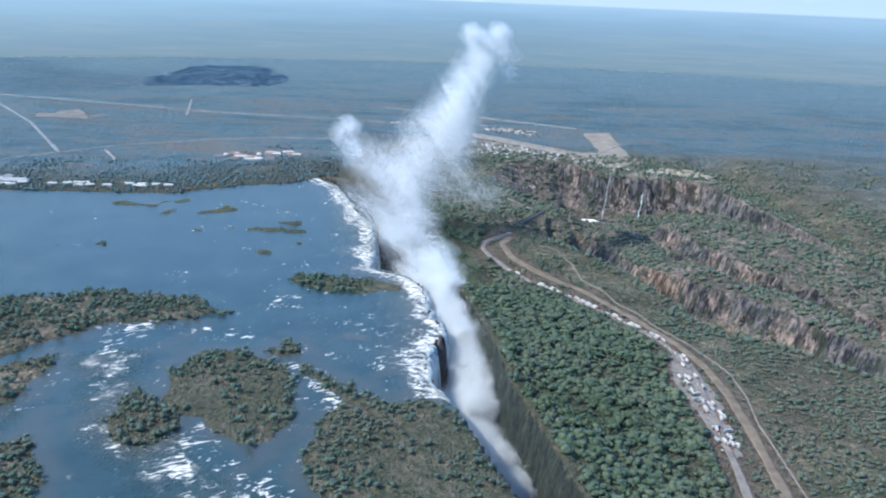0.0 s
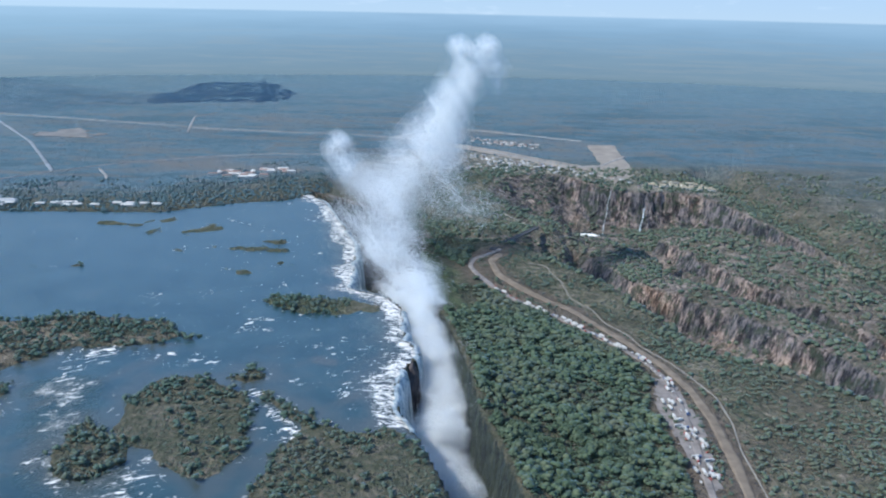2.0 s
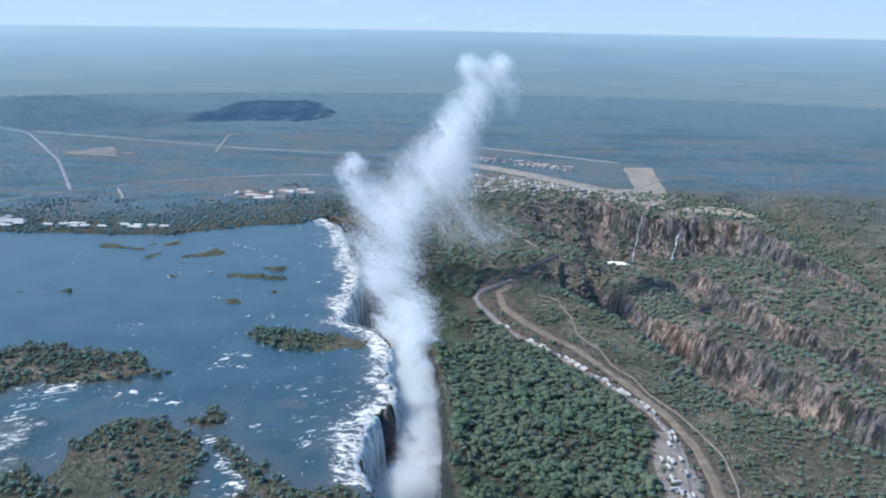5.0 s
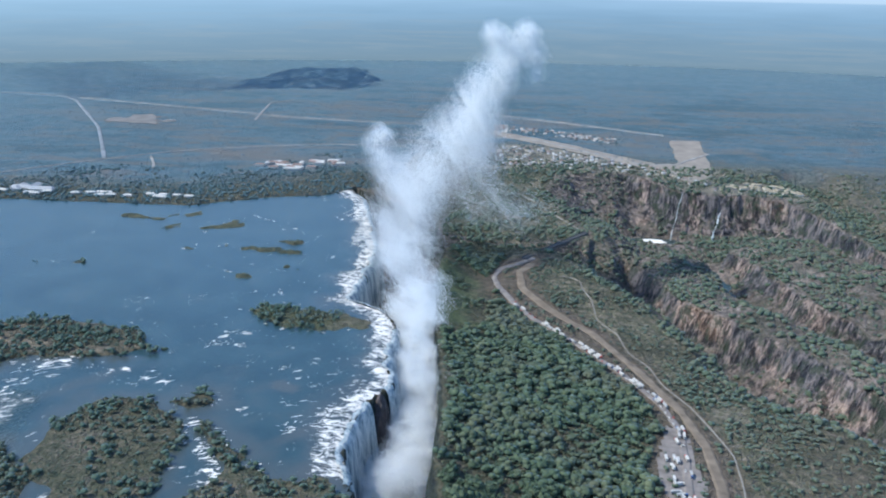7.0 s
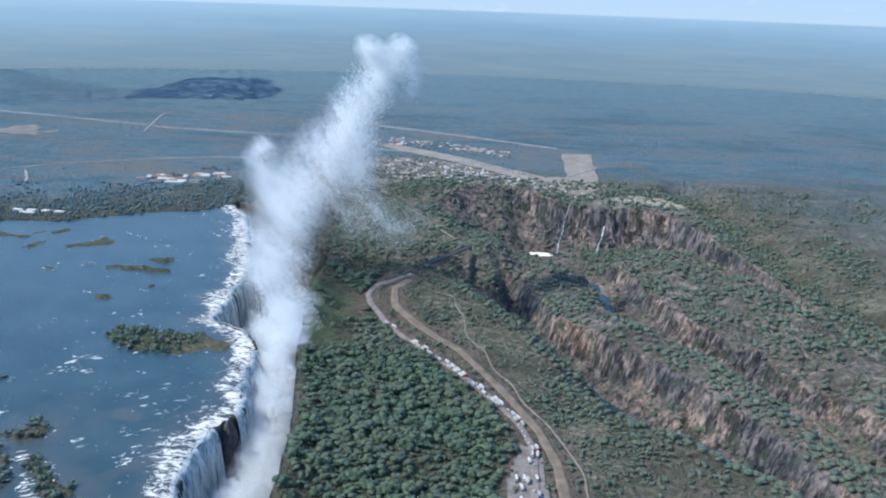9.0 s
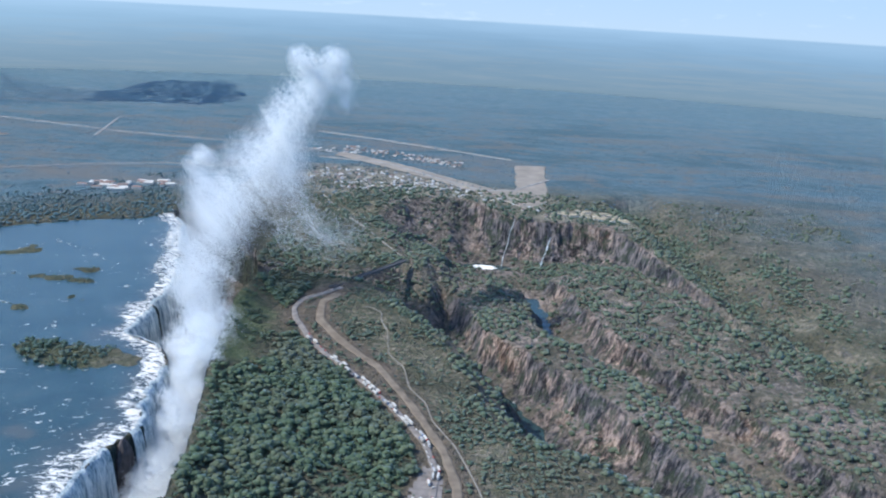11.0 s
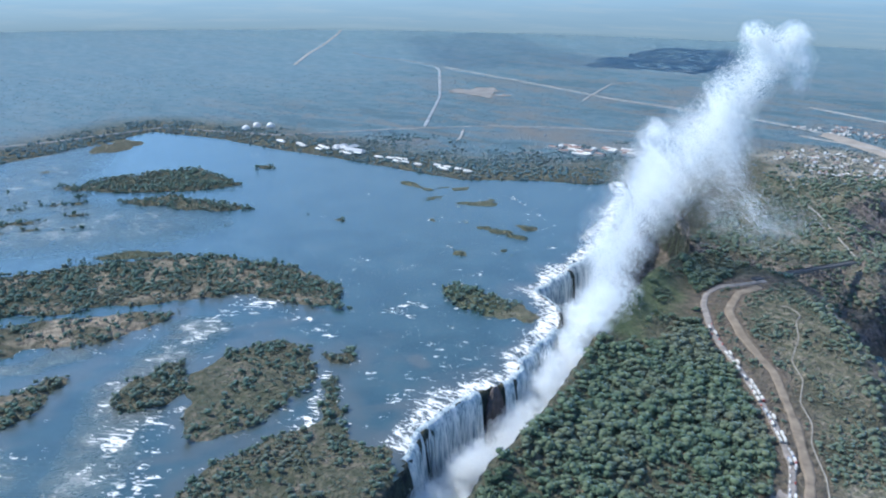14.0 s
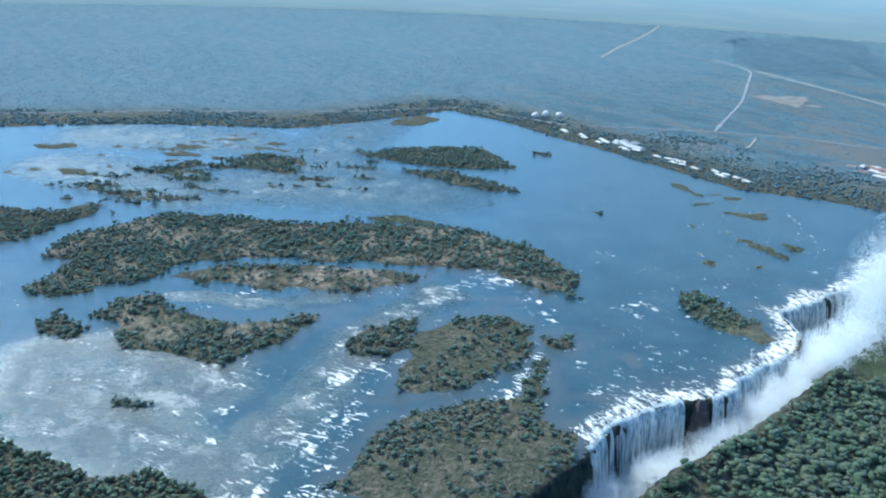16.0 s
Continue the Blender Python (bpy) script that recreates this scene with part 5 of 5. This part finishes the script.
for k, (vx, vy, turn) in enumerate(spotlist):
    m = pose(vx * U, vy * U, (float(land(vx, vy)) + 0.95) * U, 0, 0, turn) @ Matrix.Scale(0.8, 4)
    j = k if k < 6 else rng.choice((0, 0, 0, 1, 1, 2, 3, 4, 4, 5))
    if k < 6:
        kinds[k].matrix_basis = m
    else:
        copy_thing(kinds[j], m).matrix_basis = m


# ---- buildings ----
def house(name, roof, label, group, w=7.0, l=11.0, h=3.0):
    ob = thing(name, label, "building", group)
    wall = part("wall", block(-l / 2, -w / 2, 0, l / 2, w / 2, h), WALL, ob)
    bm = bmesh.new()
    o = 0.7
    P = [(-l / 2 - o, -w / 2 - o, h), (l / 2 + o, -w / 2 - o, h), (l / 2 + o, w / 2 + o, h), (-l / 2 - o, w / 2 + o, h), (-l / 2 + w * 0.3, 0, h + w * 0.26), (l / 2 - w * 0.3, 0, h + w * 0.26)]
    v = [bm.verts.new(q) for q in P]
    for f in ((0, 1, 5, 4), (2, 3, 4, 5), (1, 2, 5), (3, 0, 4), (3, 2, 1, 0)):
        bm.faces.new([v[i] for i in f])
    part("roof", bm, roof, ob)
    part("door", block(-0.5, -w / 2 - 0.06, 0, 0.5, -w / 2 + 0.05, 2.1), BARK, wall)
    for k in (-0.3, 0.3):
        part("window", block(l * k - 0.7, -w / 2 - 0.06, 1.0, l * k + 0.7, -w / 2 + 0.05, 2.1), GLASS, wall)
    return ob


def settle(kinds, count, place, seed, turn=(0, 20, 90, 110), lift=1.6):
    """Spreads copies of some buildings over an outline."""
    rng = random.Random(seed)
    px, py = [p[0] for p in place], [p[1] for p in place]
    done = 0
    while done < count:
        hx, hy = rng.uniform(min(px), max(px)), rng.uniform(min(py), max(py))
        if float(inside(np.array([hx]), np.array([hy]), place)[0]) < 0:
            continue
        z = float(land(hx, hy))
        if z < -22:
            done += 0.2
            continue
        m = pose(hx * U, hy * U, z * U - 0.3, 0, 0, rng.choice(turn) + rng.uniform(-6, 6))
        if done < len(kinds):
            kinds[int(done)].matrix_basis = m
            done = int(done)
        else:
            copy_thing(rng.choice(kinds), m)
        done += 1


settle([house("house", TIN, "low house with a pale tin roof in the town", "houses of the town", 5, 8, 2.6), house("house", WHITE, "small white-roofed house in the town", "houses of the town", 4.5, 6, 2.6), house("house", THATCH, "thatched house among trees in the town", "houses of the town", 6, 7, 2.4), house("house", TILE, "house with a red-brown roof in the town", "houses of the town", 5, 8, 2.6)], 210, [(-120, 2790), (20, 2700), (160, 2670), (300, 2700), (420, 2670), (540, 2600), (640, 2570), (560, 2650), (430, 2770), (300, 2880), (120, 2970), (-60, 2960)], 41)
settle([house("cottage", WHITE, "white-roofed cottage in a row above the town", "cottages above the town", 5, 7, 2.6), house("cottage", TILE, "red-roofed cottage in a row above the town", "cottages above the town", 5, 7, 2.6)], 120, [(-190, 3290), (-60, 3430), (200, 3300), (370, 3200), (340, 3120), (90, 3230)], 42, (10, 15, 100))
settle([house("lodge", THATCH, "thatched lodge on the gorge rim", "lodges on the gorge rim", 9, 12), house("lodge", THATCH, "brown thatched lodge on the gorge rim", "lodges on the gorge rim", 7, 10)], 40, [(640, 2600), (790, 2570), (850, 2440), (890, 2380), (880, 2500), (800, 2620), (680, 2640)], 43)
settle([house("hotel_wing", TILE, "long hotel wing with a red-brown roof", "wings of the hotel", 8, 20, 5), house("hotel_wing", WHITE, "long white-roofed hotel wing among trees", "wings of the hotel", 8, 18, 5)], 30, [(-690, 2500), (-600, 2570), (-440, 2610), (-420, 2560), (-520, 2460)], 44, (0, 12, 100))
settle([house("camp_hut", WHITE, "white hut on the wooded river bank", "huts on the far bank", 7, 16, 3)], 26, [(-1320, 2030), (-1060, 2060), (-820, 2080), (-640, 2100), (-640, 2125), (-1060, 2100), (-1320, 2070)], 45, (0, 10))
settle([house("camp_hall", TIN, "large pale-roofed hall by the river", "halls by the river", 14, 40, 5)], 5, [(-1110, 2060), (-1030, 2075), (-1030, 2140), (-1110, 2110)], 46, (10, 100))
settle([house("border_shed", TARP, "grey-roofed border shed in the lorry park", "sheds of the border post", 9, 16, 4), house("border_shed", THATCH, "brown-roofed border shed in the lorry park", "sheds of the border post", 9, 12, 4)], 6, [(372, 1050), (396, 1050), (398, 1130), (366, 1130)], 47)


def dome(px, py, r):
    ob = thing("event_tent", "large white domed tent by the river", "tent", "white tents by the river")
    bm = bmesh.new()
    bmesh.ops.create_uvsphere(bm, u_segments=20, v_segments=12, radius=r)
    bmesh.ops.bisect_plane(bm, geom=bm.verts[:] + bm.edges[:] + bm.faces[:], plane_co=(0, 0, 0), plane_no=(0, 0, -1), clear_outer=True)
    part("canopy", bm, WHITE, ob)
    part("entrance", block(-2, -r - 1.5, 0, 2, -r + 2.5, 4), WHITE, ob)
    ob.location = (px * U, py * U, float(land(px, py)) * U)
    return ob


for q in ((-1510, 2113), (-1517, 2164), (-1482, 2190)):
    dome(*q, 10.0)


# ---- the steel arch bridge ----
def bridge():
    a, b = Vector((158, 1865, -14)) * U, Vector((262, 2085, -24)) * U
    span, way = (b - a).length, math.degrees(math.atan2(b.y - a.y, b.x - a.x))
    ob = thing("arch_bridge", "dark steel arch bridge across the deep gorge", "bridge")
    ob.matrix_basis = pose(a.x, a.y, a.z, 0, math.degrees(math.atan2(a.z - b.z, span)), way)
    part("deck", block(-14, -4.5, -1.6, span + 14, 4.5, 0), STEEL, ob)
    part("roadway", block(-14, -3.4, 0.0, span + 14, 3.4, 0.25), DARKTAR, ob)
    for side in (-4.4, 4.4):
        part("railing", block(-14, side - 0.12, 0, span + 14, side + 0.12, 1.2), STEEL, ob)
    n = 18

    def height(s, drop):
        return -2 - drop - 34 * (2 * s - 1) ** 2

    for side in (-4.0, 4.0):
        for drop in (1.0, 5.5):
            for k in range(n):
                bm = bmesh.new()
                s0, s1 = k / n, (k + 1) / n
                p0, p1 = Vector((s0 * span, side, height(s0, drop))), Vector((s1 * span, side, height(s1, drop)))
                m = Matrix.Translation((p0 + p1) / 2) @ (p1 - p0).to_track_quat("X", "Z").to_matrix().to_4x4() @ Matrix.Diagonal(((p1 - p0).length, 0.8, 0.9, 1))
                bmesh.ops.create_cube(bm, size=1, matrix=m)
                part("arch_chord", bm, STEEL, ob)
        for k in range(1, n):
            s = k / n
            top, low = -1.6, height(s, 5.5)
            part("post", block(s * span - 0.3, side - 0.3, low, s * span + 0.3, side + 0.3, top), STEEL, ob)
    return ob


bridge()


# ---- clouds whose shadows lie on the plain ----
def cloud(shade, count, seed, ragged=260, puff=16):
    """A flat fair-weather cloud that shades the stretch of ground inside an outline."""
    rng = np.random.default_rng(seed)
    high = 1500.0
    px, py = [p[0] for p in shade], [p[1] for p in shade]
    X, Y = rng.uniform(min(px), max(px), count * 4), rng.uniform(min(py), max(py), count * 4)
    deep = inside(X, Y, shade) + ragged * fbm(X, Y, 420, 4, seed)
    pick = np.flatnonzero(deep > 0)[:count]
    VV, FF, n = [], [], 0
    for k in pick:
        v, f = ico(0.25, 0.6, rng)
        size = rng.uniform(0.75, 1.25) * puff
        VV.append(v * size + np.array([X[k] + SUN_TO.x / SUN_TO.z * high, Y[k] + SUN_TO.y / SUN_TO.z * high, high + rng.uniform(-12, 12)]))
        FF.append(f + n)
        n += len(v)
    me = mesh_of("cloud", np.concatenate(VV), np.concatenate(FF))
    smooth(me)
    me.materials.append(SPRAY)
    return tagged(new("cloud", me), "white fair-weather cloud over the plain", "cloud", "clouds", "stuff")


cloud([(-1536, 4500), (-1413, 4739), (-1480, 5200), (-1440, 5480), (-1342, 5367), (-1147, 5560), (-911, 5045), (-798, 4819), (-765, 4490), (-882, 4315), (-1170, 4255), (-1450, 4200)], 1500, 61, 110, 13)
cloud([(-2779, 5232), (-2632, 5351), (-2250, 5138), (-1803, 4710), (-1480, 4560), (-1368, 4190), (-1524, 4134), (-1631, 3978), (-1706, 3780), (-1911, 3700), (-2200, 3900), (-2900, 4700)], 2600, 62, 110, 7.5)
